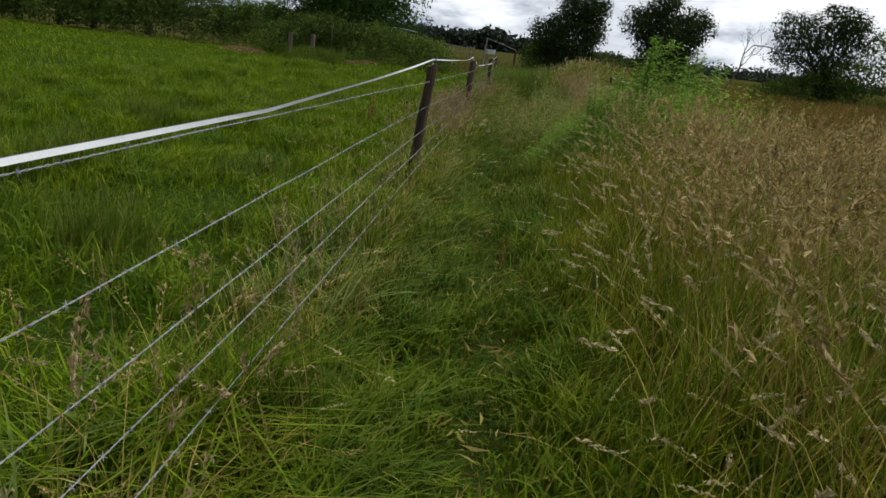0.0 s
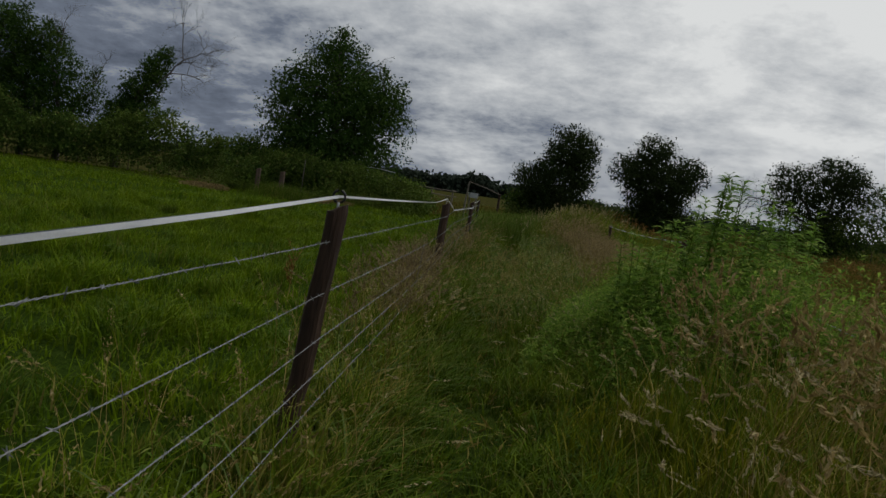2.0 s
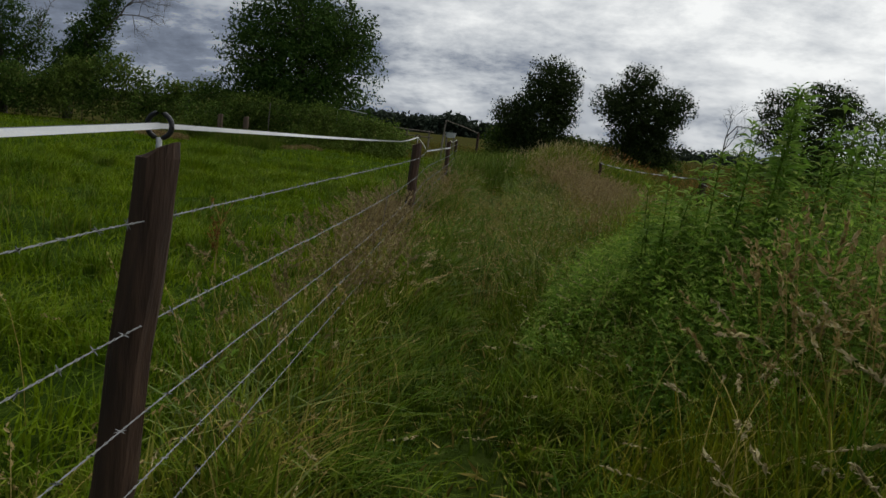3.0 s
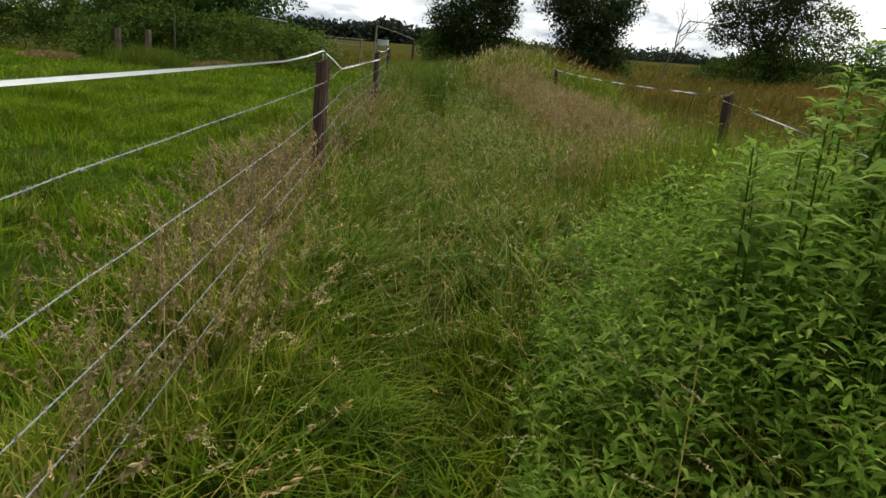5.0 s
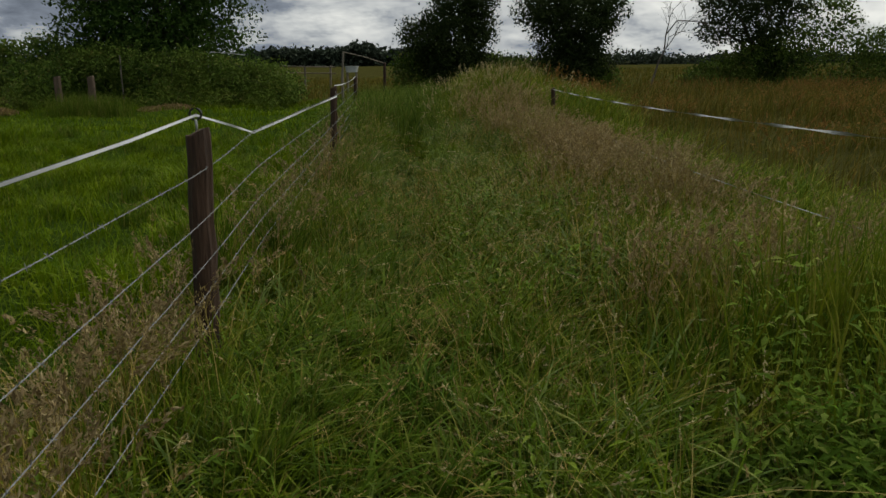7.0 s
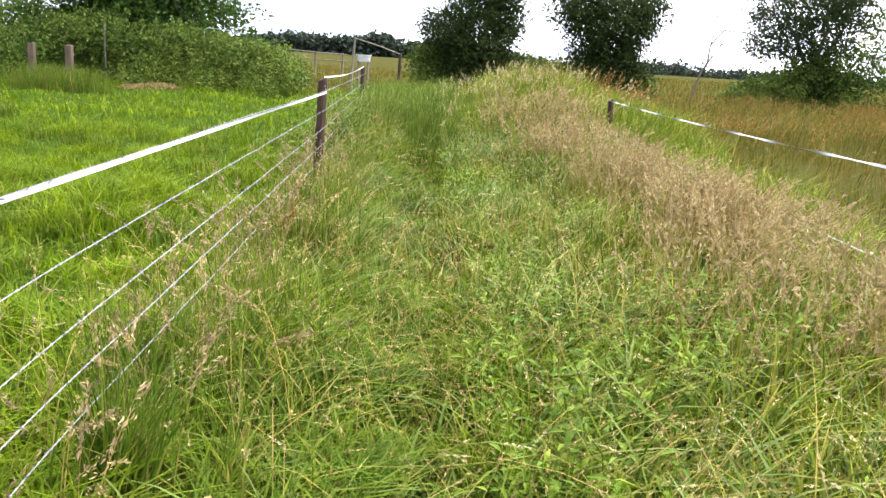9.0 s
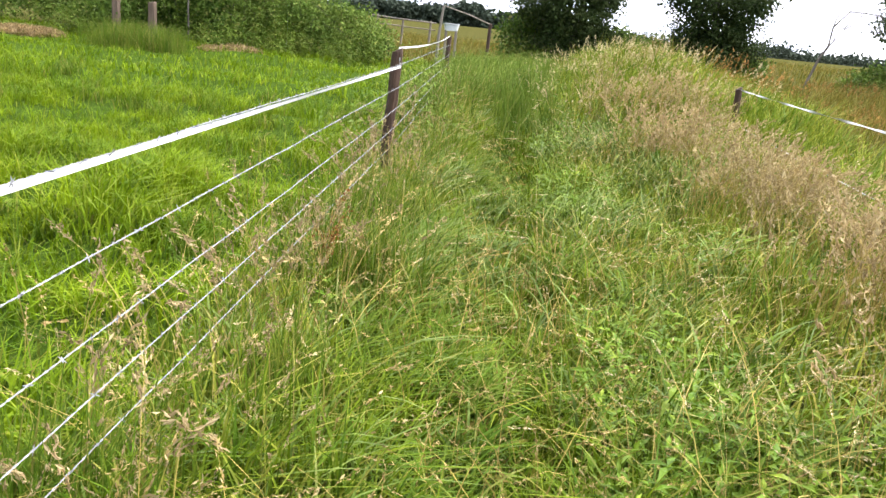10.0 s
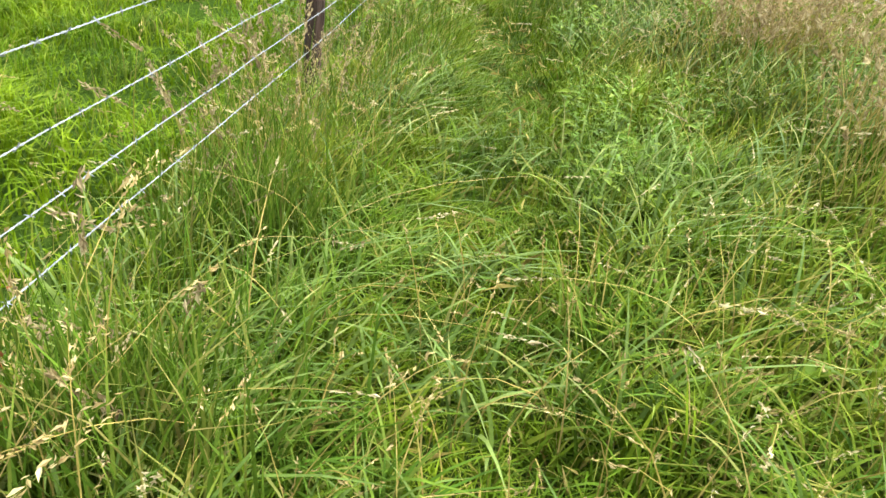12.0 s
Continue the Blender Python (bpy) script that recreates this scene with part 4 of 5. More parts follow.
def left_verge():
    box = Parts()
    b = tufted(46000, 760, -0.5, 0.72, -0.8, 32, 0.085, lambda x, y: 0.3 + 0.7 * drift_noise(x, y, 0.8, 10))
    b = b[(b[:, 0] < 0.64)]
    n = len(b)
    room = np.clip(1 - np.abs(b[:, 0] - 0.15) / 0.8, 0.35, 1)
    blade_cloud(box, b, rng.uniform(0.16, 0.55, n) * room * (0.6 + 0.8 * drift_noise(b[:, 0], b[:, 1], 0.9, 11)), rng.uniform(0.007, 0.0145, n), rng.uniform(0.15, 0.8, n), 3)
    b = tufted(1000, 190, -0.5, 0.45, -0.6, 30, 0.10)
    n = len(b)
    tips, way = blade_cloud(box, b, rng.uniform(0.4, 0.8, n), rng.uniform(0.003, 0.0045, n), rng.uniform(0.15, 0.9, n), 4, 1)
    plumes(box, tips, way, rng.uniform(0.07, 0.14, n), rng.uniform(0.008, 0.018, n), 16, 2)
    b = tufted(1700, 150, 0.12, 0.58, -0.5, 8.5, 0.07)
    n = len(b)
    blade_cloud(box, b, rng.uniform(0.14, 0.42, n), rng.uniform(0.004, 0.009, n), rng.uniform(0.2, 0.9, n), 3, 1)
    b = tufted(1700, 90, -0.15, 0.42, 14.6, 21.5, 0.12)
    n = len(b)
    tips, way = blade_cloud(box, b, rng.uniform(0.25, 0.72, n), rng.uniform(0.004, 0.008, n), rng.uniform(0.05, 0.6, n), 3, 3)
    pick = rng.random(n) < 0.3
    plumes(box, tips[pick], way[pick], rng.uniform(0.05, 0.11, pick.sum()), rng.uniform(0.006, 0.014, pick.sum()), 16, 4)
    stuff("verge_grass", box, [M_VERGE, M_STRAW, M_HEAD, M_RUSH, M_DEADHEAD], "tall green and straw-coloured grass along the fence foot", "grass")
    # drifts of dead brown weeds that lean on the wires
    box = Parts()
    for x, y, sx, sy, n in ((-0.02, 8.9, 0.15, 0.7, 110), (-0.08, 11.3, 0.12, 0.65, 260), (-0.12, 12.5, 0.11, 0.4, 140), (0.2, 9.9, 0.10, 0.5, 60), (0.0, 14.6, 0.16, 0.6, 60), (0.05, 16.6, 0.16, 0.8, 70), (-0.02, 19.4, 0.13, 0.5, 70), (0.25, 1.6, 0.15, 1.2, 50), (-0.1, 24.0, 0.2, 2.0, 90)):
        px, py = np.minimum(x + rng.normal(0, sx, n), 0.5), y + rng.normal(0, sy, n)
        b = np.stack([px, py, ground_z(px, py)], 1)
        tips, way = blade_cloud(box, b, rng.uniform(0.38, 0.80, n), rng.uniform(0.003, 0.005, n), rng.uniform(0.1, 0.6, n), 4, 0, (0.0, -0.1))
        plumes(box, tips, way, rng.uniform(0.09, 0.20, n), rng.uniform(0.014, 0.028, n), 34, 1)
    stuff("dead_weeds", box, [M_STRAW, M_DEADHEAD], "dead pinkish brown weeds leaning against the fence wires", "weeds")


def golden_grass():
    """The tall seeding grass on the right at the start of the walk."""
    box = Parts()
    b = tufted(29000, 1200, 1.4, 7.5, -0.4, 9.5, 0.10, lambda x, y: step(x, 1.35, 1.8) * (1 - 0.75 * step(y, 7.2, 8.8)) * (1 - 0.6 * step(x, 4.5, 7.5)))
    b = b[b[:, 0] > 1.36]
    n = len(b)
    room = 0.35 + 0.65 * step(b[:, 0], 1.4, 2.4)
    blade_cloud(box, b, rng.uniform(0.30, 0.85, n) * room, rng.uniform(0.006, 0.013, n), rng.uniform(0.15, 0.8, n), 3)
    b = tufted(5600, 1000, 2.1, 7.0, -0.2, 8.6, 0.10, lambda x, y: 1 - 0.6 * step(y, 7.2, 8.8))
    n = len(b)
    room = 0.55 + 0.45 * step(b[:, 0], 1.5, 2.3)
    tips, way = blade_cloud(box, b, rng.uniform(0.72, 1.2, n) * room, rng.uniform(0.0035, 0.006, n), rng.uniform(0.1, 0.75, n), 4, 1)
    plumes(box, tips, way, rng.uniform(0.11, 0.21, n), rng.uniform(0.011, 0.021, n), 18, 2, 1.5)
    b = tufted(7000, 330, 1.5, 2.5, 0.0, 7.5, 0.09)
    n = len(b)
    blade_cloud(box, b, rng.uniform(0.25, 0.62, n) * (0.55 + 0.45 * step(b[:, 0], 1.5, 2.1)), rng.uniform(0.006, 0.012, n), rng.uniform(0.1, 0.7, n), 4, 3)
    b = tufted(3600, 200, 2.0, 3.8, 0.2, 6.0, 0.10)
    n = len(b)
    blade_cloud(box, b, rng.uniform(0.35, 0.8, n), rng.uniform(0.005, 0.009, n), rng.uniform(0.1, 0.7, n), 3, 1)
    stuff("tall_grass", box, [M_VERGE, M_STRAW, M_HEAD, M_YELLOWGREEN], "tall golden seeding grass beside the footpath", "grass")


def right_mix():
    """Mixed growth on the right further on: green below, a drift of pinkish dry heads above."""
    box = Parts()
    b = tufted(50000, 2300, 1.3, 4.8, 7.5, 34, 0.11, lambda x, y: step(x, 1.25, 1.6))
    b = b[b[:, 0] > 1.28]
    n = len(b)
    far = step(b[:, 1], 19, 26)
    room = 0.55 + 0.45 * step(b[:, 0], 1.4, 2.6)
    blade_cloud(box, b, rng.uniform(0.16, 0.52, n) * room * (1 + 0.4 * far) * (0.6 + 0.8 * drift_noise(b[:, 0], b[:, 1], 0.8, 24)), rng.uniform(0.008, 0.016, n) * (1 + 0.6 * far), rng.uniform(0.2, 0.9, n), 3)
    b = tufted(4000, 420, 1.75, 4.2, 12.5, 33, 0.16, lambda x, y: step(x + 0.04 * (y - 18), 1.95, 2.8) * (1 - 0.75 * step(x, 3.0, 3.6)) * (0.05 + 0.95 * step(drift_noise(x, y, 1.3, 23), 0.38, 0.62)) * (1 - 0.6 * step(y, 23, 27)))
    n = len(b)
    far = step(b[:, 1], 19, 26)
    tips, way = blade_cloud(box, b, rng.uniform(0.45, 0.85, n) * (1 - 0.35 * step(b[:, 0], 2.9, 3.5)), rng.uniform(0.0035, 0.0055, n) * (1 + 0.5 * far), rng.uniform(0.1, 0.6, n), 3, 1)
    plumes(box, tips, way, rng.uniform(0.11, 0.23, n), rng.uniform(0.010, 0.024, n), 15, 2, 1.2)
    b = tufted(1300, 300, 1.35, 2.6, 8.5, 30, 0.12)
    n = len(b)
    tips, way = blade_cloud(box, b, rng.uniform(0.3, 0.62, n), rng.uniform(0.0032, 0.0045, n), rng.uniform(0.3, 1.1, n), 5, 1)
    plumes(box, tips, way, rng.uniform(0.06, 0.11, n), rng.uniform(0.005, 0.010, n), 14, 3)
    b = scatter(16000, 1.3, 3.2, 12, 22)
    n = len(b)
    blade_cloud(box, b, rng.uniform(0.08, 0.3, n), rng.uniform(0.007, 0.014, n), rng.uniform(0.3, 1.1, n))
    b = tufted(5500, 420, 1.6, 5.2, 22.5, 34, 0.18)
    n = len(b)
    blade_cloud(box, b, rng.uniform(0.3, 0.68, n), rng.uniform(0.012, 0.022, n), rng.uniform(0.15, 0.7, n))
    b = tufted(2600, 40, 2.45, 3.3, 11.2, 12.65, 0.12)
    n = len(b)
    blade_cloud(box, b, rng.uniform(0.6, 0.98, n), rng.uniform(0.007, 0.013, n), rng.uniform(0.1, 0.5, n), 3)
    b = tufted(7000, 300, 2.3, 5.5, 10.8, 15.0, 0.15)
    n = len(b)
    blade_cloud(box, b, rng.uniform(0.3, 0.68, n), rng.uniform(0.006, 0.012, n), rng.uniform(0.2, 0.9, n), 3)
    stuff("mixed_grass", box, [M_VERGE, M_STRAW, M_PINKHEAD, M_PALEHEAD], "mixed green grass with pinkish dry seed heads", "grass")


def broad_grass():
    """Drifts of broad-bladed, grey-green grass that bows over, in among the finer growth."""
    box = Parts()
    for n, x0, x1, y0, y1, clumps, low, high in ((6500, 1.3, 3.2, 10.5, 24, 800, 0.18, 0.5), (2600, -0.25, 0.55, 10, 25, 360, 0.15, 0.45), (1500, 0.6, 1.5, 10.5, 20, 160, 0.12, 0.32), (900, -0.2, 0.45, 0, 11, 90, 0.2, 0.5)):
        b = tufted(n, clumps, x0, x1, y0, y1, 0.09, lambda x, y: 0.2 + 0.8 * (drift_noise(x, y, 0.9, 31) > 0.48))
        n = len(b)
        blade_cloud(box, b, rng.uniform(low, high, n), rng.uniform(0.009, 0.017, n), rng.uniform(0.35, 1.1, n), 5)
    stuff("broad_grass", box, [M_BROAD], "broad-bladed grey-green grass bowed over in drifts", "grass")


def lush_clumps():
    """Clumps of fresh broad-bladed grass on and beside the path."""
    box = Parts()
    for n, clumps, x0, x1, y0, y1, low, high, wide in ((3800, 58, 0.3, 1.8, 10.6, 14.2, 0.18, 0.42, 0.019), (3000, 40, 0.35, 0.95, 14.2, 18.6, 0.14, 0.34, 0.013), (3000, 60, 0.45, 0.85, 1.0, 9.5, 0.12, 0.32, 0.013), (2200, 46, 1.25, 1.9, 13.8, 20, 0.16, 0.36, 0.016)):
        b = tufted(n, clumps, x0, x1, y0, y1, 0.055)
        n = len(b)
        blade_cloud(box, b, rng.uniform(low, high, n), rng.uniform(0.55, 1.0, n) * wide, rng.uniform(0.25, 1.0, n), 5)
    stuff("lush_grass", box, [M_LUSH], "fresh green clumps of broad grass beside the path", "grass")


def far_growth():
    """Tall green weeds and grass where the path narrows, round the end of the fence and over the mound."""
    box = Parts()
    b = tufted(9000, 420, -1.6, 1.5, 23, 37, 0.16, lambda x, y: step(y + 6 * np.abs(x - 0.6), 25, 29) * (x > fence_x(y) - 0.4))
    n = len(b)
    blade_cloud(box, b, rng.uniform(0.35, 0.95, n), rng.uniform(0.010, 0.020, n), rng.uniform(0.1, 0.6, n), 3)
    b = scatter(900, -1.0, 1.6, 21, 36, lambda x, y: step(drift_noise(x, y, 1.2, 45), 0.4, 0.6) * ((np.abs(x - 0.85) > 0.45) | (y > 27)))
    nettle_stand(box, b, rng.uniform(0.35, 0.95, len(b)), 0.10, 8)
    b = scatter(1500, -14, -3.2, 34.6, 37.4, lambda x, y: step(drift_noise(x, y, 1.1, 48), 0.35, 0.6) * step(y + 1.5 * drift_noise(x, y, 0.8, 49), 35.2, 36.8))
    nettle_stand(box, b, rng.uniform(0.35, 1.25, len(b)) * (0.5 + drift_noise(b[:, 0], b[:, 1], 1.6, 50)), 0.13, 8)
    b = tufted(500, 110, 1.3, 4.2, 23, 33, 0.2)
    n = len(b)
    tips, way = blade_cloud(box, b, rng.uniform(0.5, 0.9, n), rng.uniform(0.005, 0.008, n), rng.uniform(0.1, 0.6, n), 3, 1)
    plumes(box, tips, way, rng.uniform(0.12, 0.22, n), rng.uniform(0.014, 0.028, n), 14, 2, 1.3)
    stuff("far_weeds", box, [M_WEEDGREEN, M_RUSH, M_PALEHEAD], "tall green weeds closing the far end of the path", "weeds")


def arching_stalks():
    """Long pale stalks that bow over the edges of the path."""
    box = Parts()
    left = rng.random(420) < 0.4
    x = np.where(left, rng.uniform(0.05, 0.5, 420), rng.uniform(1.45, 2.1, 420))
    y = rng.uniform(0.2, 24, 420)
    b = np.stack([x, y, ground_z(x, y)], 1)
    tips, way = blade_cloud(box, b, rng.uniform(0.5, 0.85, 420) * np.where(left, 0.85, 1.0), rng.uniform(0.003, 0.005, 420), rng.uniform(0.7, 1.25, 420), 7, 0)
    plumes(box, tips, way, rng.uniform(0.06, 0.12, 420), rng.uniform(0.004, 0.008, 420), 18, 1)
    n = 520
    x, y = rng.uniform(1.75, 3.2, n), rng.uniform(0.8, 7.4, n)
    b = np.stack([x, y, ground_z(x, y)], 1)
    tips, way = blade_cloud(box, b, rng.uniform(0.6, 1.12, n) * (0.7 + 0.3 * step(x, 1.8, 2.3)), rng.uniform(0.0035, 0.006, n), rng.uniform(0.35, 1.1, n), 7, 0)
    plumes(box, tips, way, rng.uniform(0.09, 0.16, n), rng.uniform(0.008, 0.015, n), 26, 1, 1.4)
    n = 2600
    x, y = rng.normal(1.25, 0.5, n), rng.uniform(9.8, 18.5, n)
    ok = (x > 0.35) & (x < 2.4) & (rng.random(n) < 0.35 + 0.65 * drift_noise(x, y, 0.7, 47))
    x, y = x[ok], y[ok]
    n = len(x)
    b = np.stack([x, y, ground_z(x, y)], 1)
    tips, way = blade_cloud(box, b, rng.uniform(0.22, 0.52, n), rng.uniform(0.003, 0.006, n), rng.uniform(0.2, 0.9, n), 4, 0)
    plumes(box, tips, way, rng.uniform(0.05, 0.10, n), rng.uniform(0.004, 0.010, n), 10, 2, 1.3)
    stuff("arching_grass", box, [M_STRAW, M_PALEHEAD, M_HEAD], "long pale grass stalks bowed over the path", "grass")


def rough_field():
    box = Parts()
    b = tufted(40000, 5200, 4.2, 26, 4, 44, 0.22, lambda x, y: 0.3 + 0.7 * drift_noise(x, y, 2.2, 13))
    b = b[b[:, 0] > 3.9]
    n = len(b)
    blade_cloud(box, b, rng.uniform(0.2, 0.62, n), rng.uniform(0.010, 0.022, n), rng.uniform(0.15, 0.9, n))
    b = tufted(26000, 2600, 2.5, 34, 27, 45, 0.3, lambda x, y: 0.25 + 0.75 * drift_noise(x, y, 2.0, 43))
    n = len(b)
    blade_cloud(box, b, rng.uniform(0.4, 0.95, n), rng.uniform(0.014, 0.028, n), rng.uniform(0.1, 0.7, n))
    b = scatter(16000, 3, 70, 45, 120)
    n = len(b)
    blade_cloud(box, b, rng.uniform(0.3, 0.8, n), rng.uniform(0.04, 0.08, n), rng.uniform(0.1, 0.8, n))
    b = tufted(4200, 520, 3.9, 22, 9, 42, 0.25, lambda x, y: step(drift_noise(x, y, 1.8, 44), 0.45, 0.7))
    n = len(b)
    tips, way = blade_cloud(box, b, rng.uniform(0.5, 0.95, n), rng.uniform(0.005, 0.009, n), rng.uniform(0.1, 0.6, n), 3)
    plumes(box, tips, way, rng.uniform(0.14, 0.26, n), rng.uniform(0.02, 0.04, n), 12, 1, 1.5)
    b = scatter(11000, -8, 3, 30, 75, lambda x, y: 1.0 * ((y > 38) | (x > -0.2)) * (x > -3.2 - 0.2 * (y - 36)))
    n = len(b)
    blade_cloud(box, b, rng.uniform(0.25, 0.6, n), rng.uniform(0.012, 0.03, n), rng.uniform(0.1, 0.8, n))
    stuff("rough_field_grass", box, [M_ROUGH, M_RUSTGRASS], "rough brown and green grass of the unmown field", "grass")


def nettle_stand(box, base, height, leaf=0.068, levels=12):
    """Upright stems with pairs of narrow rising leaves, smaller towards the tip."""
    n = len(base)
    lean = rng.normal(0, 0.12, (n, 2))
    top = base + np.concatenate([lean * height[:, None], height[:, None]], 1)
    blade_cloud(box, base, height * 1.0, np.full(n, 0.006), np.full(n, 0.05), 2, 1)
    for k in range(levels):
        u = 0.14 + 0.86 * k / (levels - 1) + rng.normal(0, 0.015, n)
        c = base + (top - base) * u[:, None]
        L = leaf * (1.2 - 0.95 * np.abs(u - 0.45) ** 1.2) * rng.uniform(0.6, 1.35, n)
        ang = rng.uniform(0, np.pi, n) if k == 0 else ang + np.pi / 2 + rng.normal(0, 0.4, n)
        for s in (0, np.pi):
            a = ang + s
            rise = rng.normal(0.30, 0.35, n) + 0.6 * (u > 0.9)
            way = np.stack([np.cos(a), np.sin(a), rise], 1)
            way /= np.linalg.norm(way, axis=1, keepdims=True)
            side = np.stack([-np.sin(a), np.cos(a), rng.normal(0, 0.35, n)], 1)
            side /= np.linalg.norm(side, axis=1, keepdims=True)
            leaf_cloud(box, c, way, side, L, L * rng.uniform(0.20, 0.32, n), 0.3)


def nettles():
    box = Parts()
    edge = lambda x, y: np.interp(y, [6.8, 7.6, 8.6, 9.6, 10.5, 11.5, 13], [2.1, 1.75, 1.28, 1.28, 1.42, 1.75, 2.2]) + 0.35 * (drift_noise(x, y, 0.6, 14) - 0.5)
    b = scatter(8200, 1.15, 4.1, 6.8, 12.8, lambda x, y: (x > edge(x, y)) * (0.45 + 0.55 * step(x - edge(x, y), 0.1, 0.6)) * (1 - step(y, 11.4, 12.6)) * step(y, 6.8, 8.0) * (1 - 0.6 * step(x, 2.9, 3.8)))
    n = len(b)
    deep = np.clip(b[:, 0] - edge(b[:, 0], b[:, 1]), 0, 2)
    h = (0.20 + 0.55 * np.minimum(deep, 0.95) ** 0.8) * rng.uniform(0.7, 1.2, n) + 0.42 * rng.random(n) ** 1.5 * step(deep, 0.5, 1.2) * (1 - step(b[:, 1], 9.6, 11.0))
    h = h * (1 - 0.22 * step(b[:, 1], 10.3, 11.8))
    nettle_stand(box, b, h, 0.068, 11)
    b = scatter(130, 2.2, 3.3, 11.0, 12.5)
    nettle_stand(box, b, rng.uniform(0.5, 0.75, len(b)), 0.066, 9)
    b = scatter(260, -0.2, 0.55, 4, 23, lambda x, y: drift_noise(x, y, 0.9, 16) > 0.5)
    nettle_stand(box, b, rng.uniform(0.15, 0.42, len(b)), 0.06, 8)
    stuff("nettles", box, [M_NETTLE, M_RUSH], "dense stand of green nettles and leafy weeds", "nettles")
    box = Parts()
    b = scatter(3400, 1.25, 3.3, 11.5, 24, lambda x, y: step(drift_noise(x, y, 0.9, 15), 0.35, 0.6))
    nettle_stand(box, b, rng.uniform(0.14, 0.40, len(b)), 0.072, 7)
    stuff("leafy_weeds", box, [M_DOCK, M_RUSH], "low dull green leafy weeds in the grass", "weeds")


def tall_weed(x, y, h, label):
    """One willowherb-like plant: a stout stem with many long narrow leaves and short side shoots."""
    z = float(ground_z(x, y))
    ob = thing("tall_weed", (x, y, z), label, "weed", "tall leafy weeds")
    stem, leaves = Parts(), Parts()
    lean = rng.normal(0, 0.06, 2)
    at = lambda u: np.array([x + lean[0] * u * h, y + lean[1] * u * h, z + u * h])
    tube(stem, [at(u) for u in np.linspace(0, 1, 6)], np.linspace(0.007, 0.0025, 6), 5)
    n = int(h * 66)
    u = np.sort(rng.uniform(0.2, 1, n))
    a = np.arange(n) * 2.4 + rng.normal(0, 0.3, n)
    c = np.array([at(t) for t in u])
    way = np.stack([np.cos(a), np.sin(a), 0.25 + 0.35 * u + rng.normal(0, 0.25, n)], 1)
    way /= np.linalg.norm(way, axis=1, keepdims=True)
    side = np.stack([-np.sin(a), np.cos(a), rng.normal(0, 0.3, n)], 1)
    L = 0.18 * (1.05 - 0.5 * u) * rng.uniform(0.7, 1.25, n)
    leaf_cloud(leaves, c, way, side, L, L * rng.uniform(0.2, 0.3, n), 0.35)
    part("stem", stem, [M_RUSH], ob)
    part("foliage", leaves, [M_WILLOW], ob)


def dock(x, y, size, label):
    """A low rosette of broad ribbed leaves, each on its own."""
    z = float(ground_z(x, y))
    ob = thing("dock_plant", (x, y, z), label, "weed", "broad-leaved docks")
    for k in range(rng.integers(5, 9)):
        box = Parts()
        a, rise, L = rng.uniform(0, 2 * np.pi), rng.uniform(0.5, 1.3), size * rng.uniform(0.6, 1.2)
        s = np.linspace(0, 1, 7)
        way = np.array([np.cos(a), np.sin(a), 0])
        side = np.array([-np.sin(a), np.cos(a), 0])
        rib = np.array([x, y, z]) + way * (s * L)[:, None] + np.outer(rise * L * (s - 0.75 * s ** 2), (0, 0, 1))
        w = L * 0.17 * np.sin(np.pi * np.clip(s * 0.92 + 0.06, 0, 1)) ** 0.8
        wave = 0.012 * np.sin(s * 14 + a)
        v = np.stack([rib - side * w[:, None] + np.outer(w * 0.3 + wave, (0, 0, 1)), rib, rib + side * w[:, None] + np.outer(w * 0.3 - wave, (0, 0, 1))], 1).reshape(-1, 3)
        f = []
        for i in range(6):
            for j in range(2):
                p = 3 * i + j
                f += [(p, p + 1, p + 4), (p, p + 4, p + 3)]
        box.put(v, f)
        part("leaf", box, [M_DOCK], ob)


pasture()
path_turf()
left_verge()
golden_grass()
right_mix()
broad_grass()
lush_clumps()
far_growth()
arching_stalks()
rough_field()
nettles()
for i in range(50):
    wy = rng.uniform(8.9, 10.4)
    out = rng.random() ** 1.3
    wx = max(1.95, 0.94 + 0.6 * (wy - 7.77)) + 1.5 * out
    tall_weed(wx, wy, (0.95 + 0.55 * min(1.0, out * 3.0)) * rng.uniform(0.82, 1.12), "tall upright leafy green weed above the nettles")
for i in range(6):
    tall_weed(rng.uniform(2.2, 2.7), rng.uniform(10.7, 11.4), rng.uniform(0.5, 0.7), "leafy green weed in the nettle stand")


def rush_tuft(x, y, r, n, h):
    """One stiff tuft of rush or long grass."""
    box = Parts()
    px, py = rng.normal(0, r * 0.5, n), rng.normal(0, r * 0.5, n)
    z = float(ground_z(x, y))
    b = np.stack([px, py, ground_z(x + px, y + py) - z], 1)
    b[:, :2] += (x, y)
    b[:, 2] += z
    ob = thing("rush_tuft", (x, y, z), "green tuft of stiff rush and long grass", "rush", "rush tufts")
    tips, way = blade_cloud(box, b, rng.uniform(0.45, 1.1, n) * h, rng.uniform(0.006, 0.011, n), rng.uniform(0.08, 0.55, n), 3)
    tagged(part("foliage", box, [M_RUSH], ob), kind="stuff")
    heads = Parts()
    k = max(6, n // 22)
    plumes(heads, tips[:k] - way[:k] * 0.04, way[:k], rng.uniform(0.03, 0.06, k), rng.uniform(0.006, 0.012, k), 14, 0)
    tagged(part("seed", heads, [M_DEADHEAD], ob, "small brown seed heads"), kind="stuff")


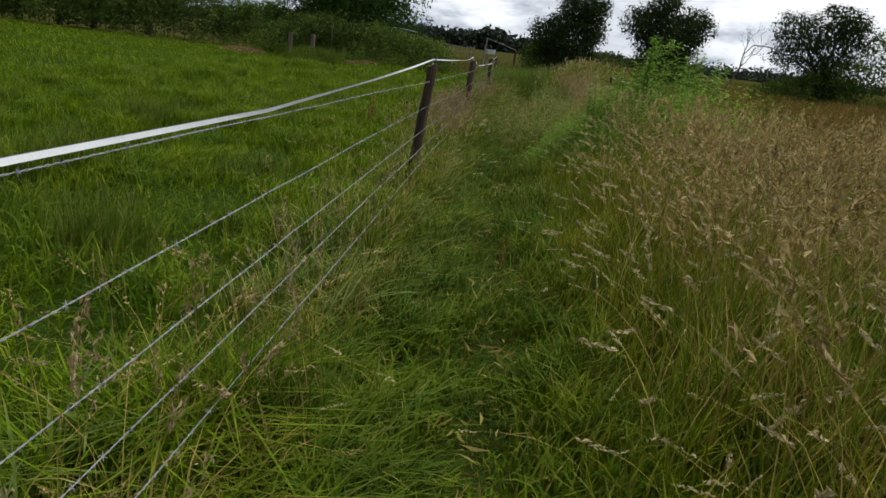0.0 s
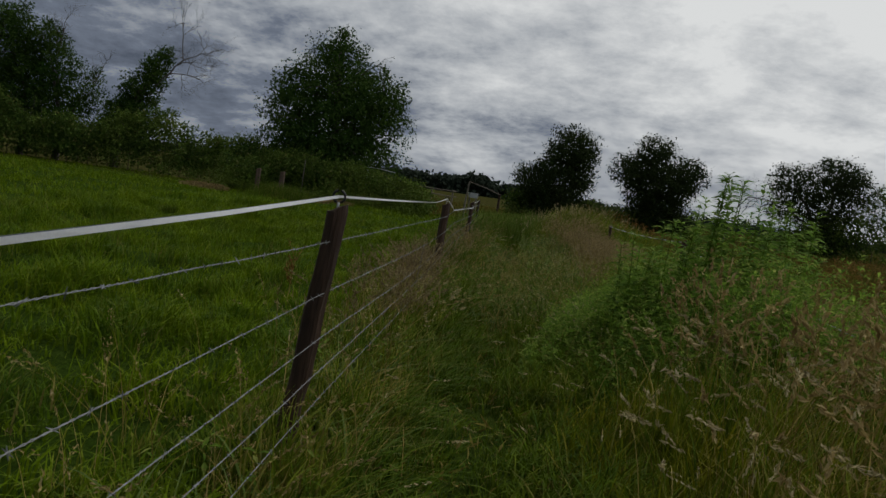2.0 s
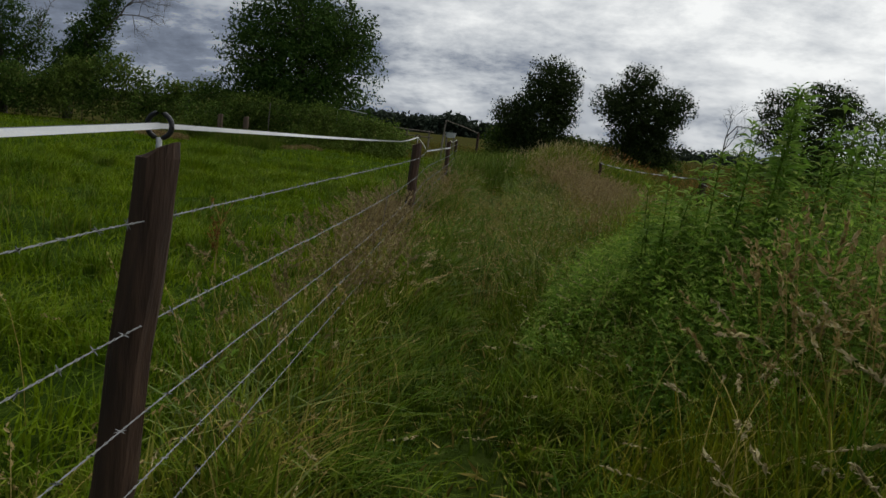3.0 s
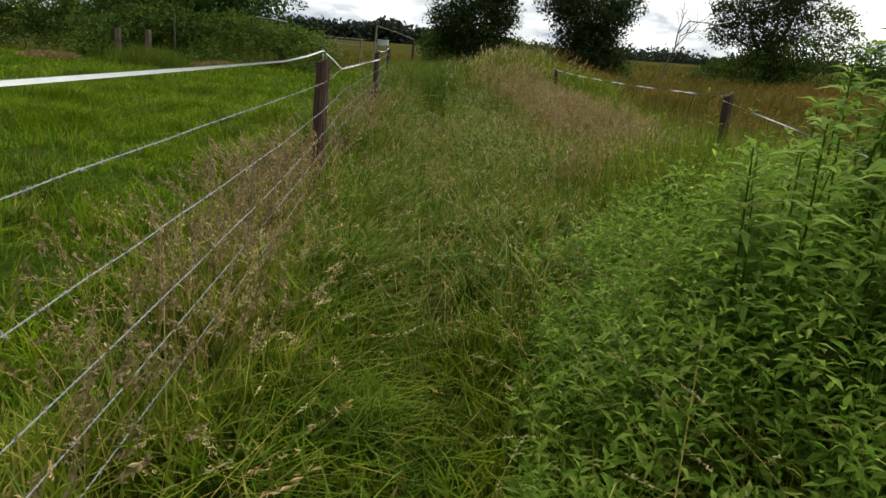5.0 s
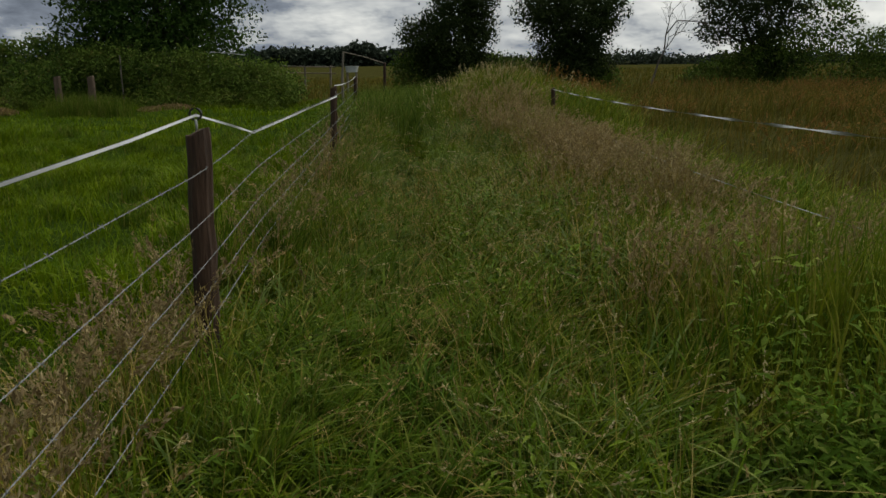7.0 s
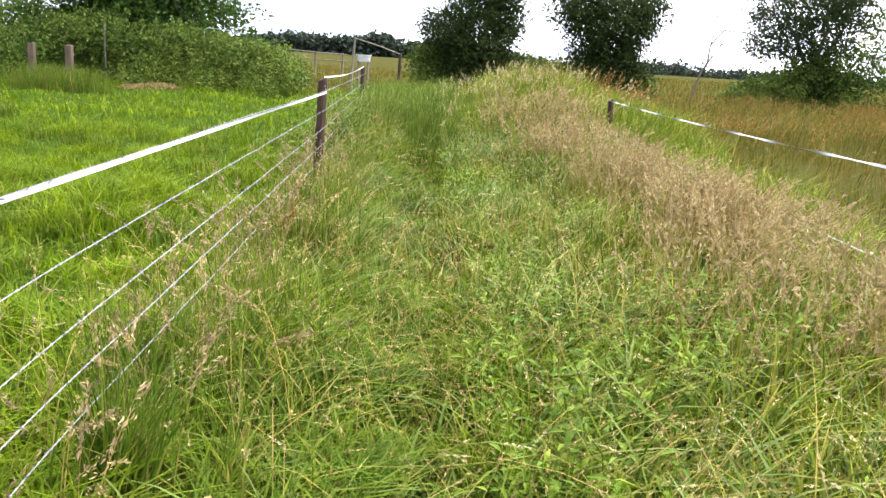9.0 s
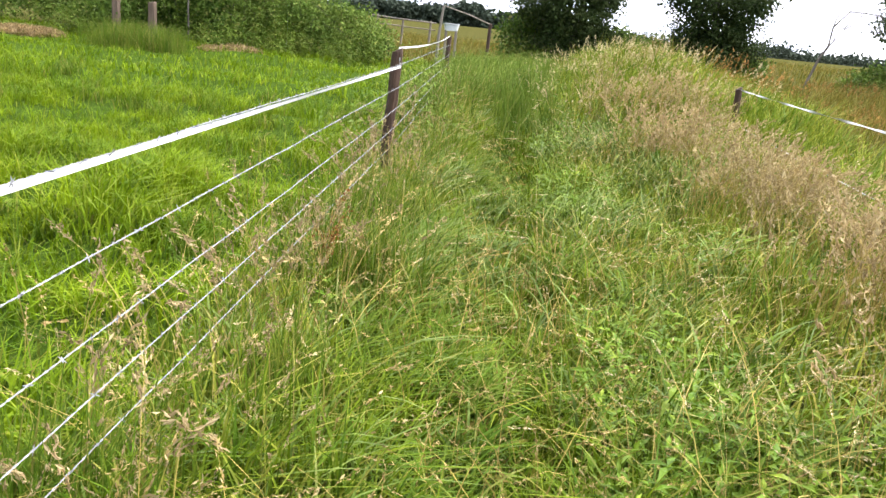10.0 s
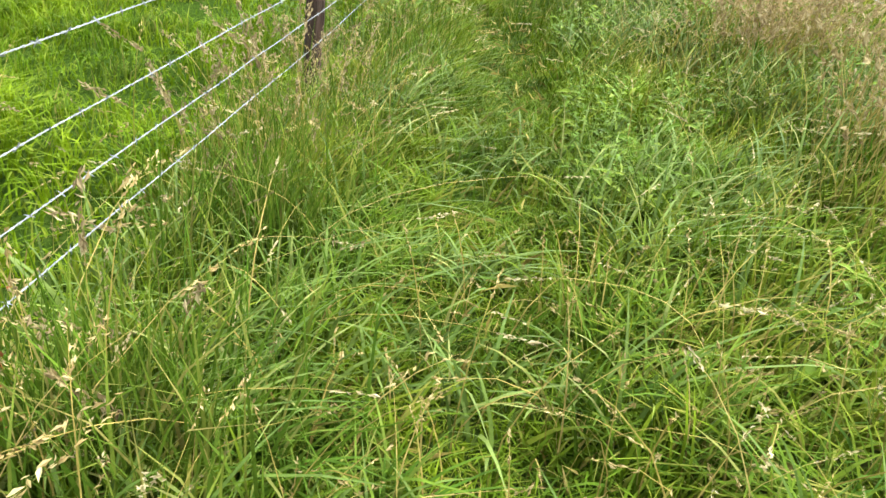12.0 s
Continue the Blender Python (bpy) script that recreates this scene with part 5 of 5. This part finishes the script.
for tuft in ((0.26, 17.5, 0.34, 620, 0.56), (0.15, 18.6, 0.26, 380, 0.5), (0.22, 16.2, 0.24, 300, 0.45), (-2.6, 5.0, 0.4, 1000, 0.5), (-1.3, 3.4, 0.3, 600, 0.45), (-0.1, 15.4, 0.2, 500, 0.55), (-3.6, 8.2, 0.4, 700, 0.4), (0.45, 1.6, 0.25, 500, 0.4), (0.4, 12.2, 0.25, 500, 0.4), (0.12, 14.7, 0.12, 260, 0.6), (-9.3, 33.3, 1.0, 1900, 0.8), (-8.1, 33.0, 0.7, 1100, 0.7), (-0.25, 14.35, 0.12, 160, 0.85)):
    rush_tuft(*tuft)
box = Parts()
for i in range(190):
    x, y, n = rng.uniform(-8, -0.5), rng.uniform(-0.5, 26), 75
    px, py = x + rng.normal(0, 0.10, n), y + rng.normal(0, 0.10, n)
    blade_cloud(box, np.stack([px, py, ground_z(px, py)], 1), rng.uniform(0.10, 0.30, n), rng.uniform(0.008, 0.014, n), rng.uniform(0.2, 0.9, n))
stuff("pasture_tufts", box, [M_RUSH], "darker green coarse tufts scattered over the pasture", "grass")
for x, y, size in ((0.45, 11.3, 0.24), (0.52, 12.0, 0.26), (0.35, 12.7, 0.22), (0.5, 17.9, 0.2), (0.35, 19.0, 0.2), (1.85, 10.6, 0.26), (2.1, 10.9, 0.28), (2.3, 10.3, 0.28), (2.0, 11.6, 0.24), (1.75, 17.3, 0.22), (1.95, 18.2, 0.22), (1.6, 15.4, 0.2), (1.9, 16.4, 0.24), (1.5, 18.9, 0.2), (0.55, 2.2, 0.16), (1.75, 5.2, 0.2), (2.0, 6.0, 0.22)):
    dock(x, y, size, "low broad-leaved green dock in the grass")


def seeding_dock(x, y, h):
    """A dead dock stalk with rust-brown clusters of seed along its side shoots."""
    z = float(ground_z(x, y))
    ob = thing("dock_seed_stalk", (x, y, z), "rust-brown seeding dock stalk standing in the pasture", "weed")
    box = Parts()
    tube(box, [(x, y, z), (x + 0.02, y, z + h * 0.5), (x + 0.05, y, z + h)], [0.006, 0.005, 0.003], 5)
    part("stem", box, [M_STRAW], ob, "dry brown stem")
    for k in range(9):
        u, a = rng.uniform(0.35, 0.95), rng.uniform(0, 2 * np.pi)
        foot = np.array([x + 0.05 * u, y, z + u * h])
        tip = foot + np.array([np.cos(a) * 0.09, np.sin(a) * 0.09, 0.17]) * rng.uniform(0.6, 1.2)
        box = Parts()
        tube(box, [foot, (foot + tip) / 2 + np.array([0, 0, 0.01]), tip], [0.003, 0.0025, 0.0015], 4)
        c = foot + (tip - foot) * rng.random((46, 1)) + rng.normal(0, 0.009, (46, 3))
        chips(box, c, rng.uniform(0.008, 0.018, 46), 0.7, 1)
        part("seed_spike", box, [M_STRAW, M_RUST], ob, "rust-brown seed cluster")


M_RUST = leafy("rust_brown_seed", [(0.0, (0.10, 0.035, 0.016)), (0.6, (0.19, 0.075, 0.032)), (1.0, (0.30, 0.14, 0.06))], ((0.1, 0.04, 0.02), (0.24, 0.1, 0.045)), 4.0, 0.3, 0.2)
seeding_dock(-1.1, 10.05, 0.62)
seeding_dock(0.1, 17.3, 0.5)


def cream_heads():
    """Soft cream tufts of faded flower low along the fence foot."""
    box = Parts()
    n = 60
    x, y = rng.uniform(0.05, 0.5, n), np.where(rng.random(n) < 0.75, rng.normal(9.9, 0.7, n), rng.normal(17.0, 2.0, n))
    b = np.stack([x, y, ground_z(x, y)], 1)
    tips, way = blade_cloud(box, b, rng.uniform(0.32, 0.6, n), np.full(n, 0.004), rng.uniform(0.2, 0.8, n), 4, 0)
    plumes(box, tips, way, rng.uniform(0.05, 0.08, n), rng.uniform(0.018, 0.028, n), 30, 1, 1.6)
    stuff("faded_flowers", box, [M_STRAW, M_PALEHEAD], "faded cream flower tufts among the verge grass", "flowers")


cream_heads()
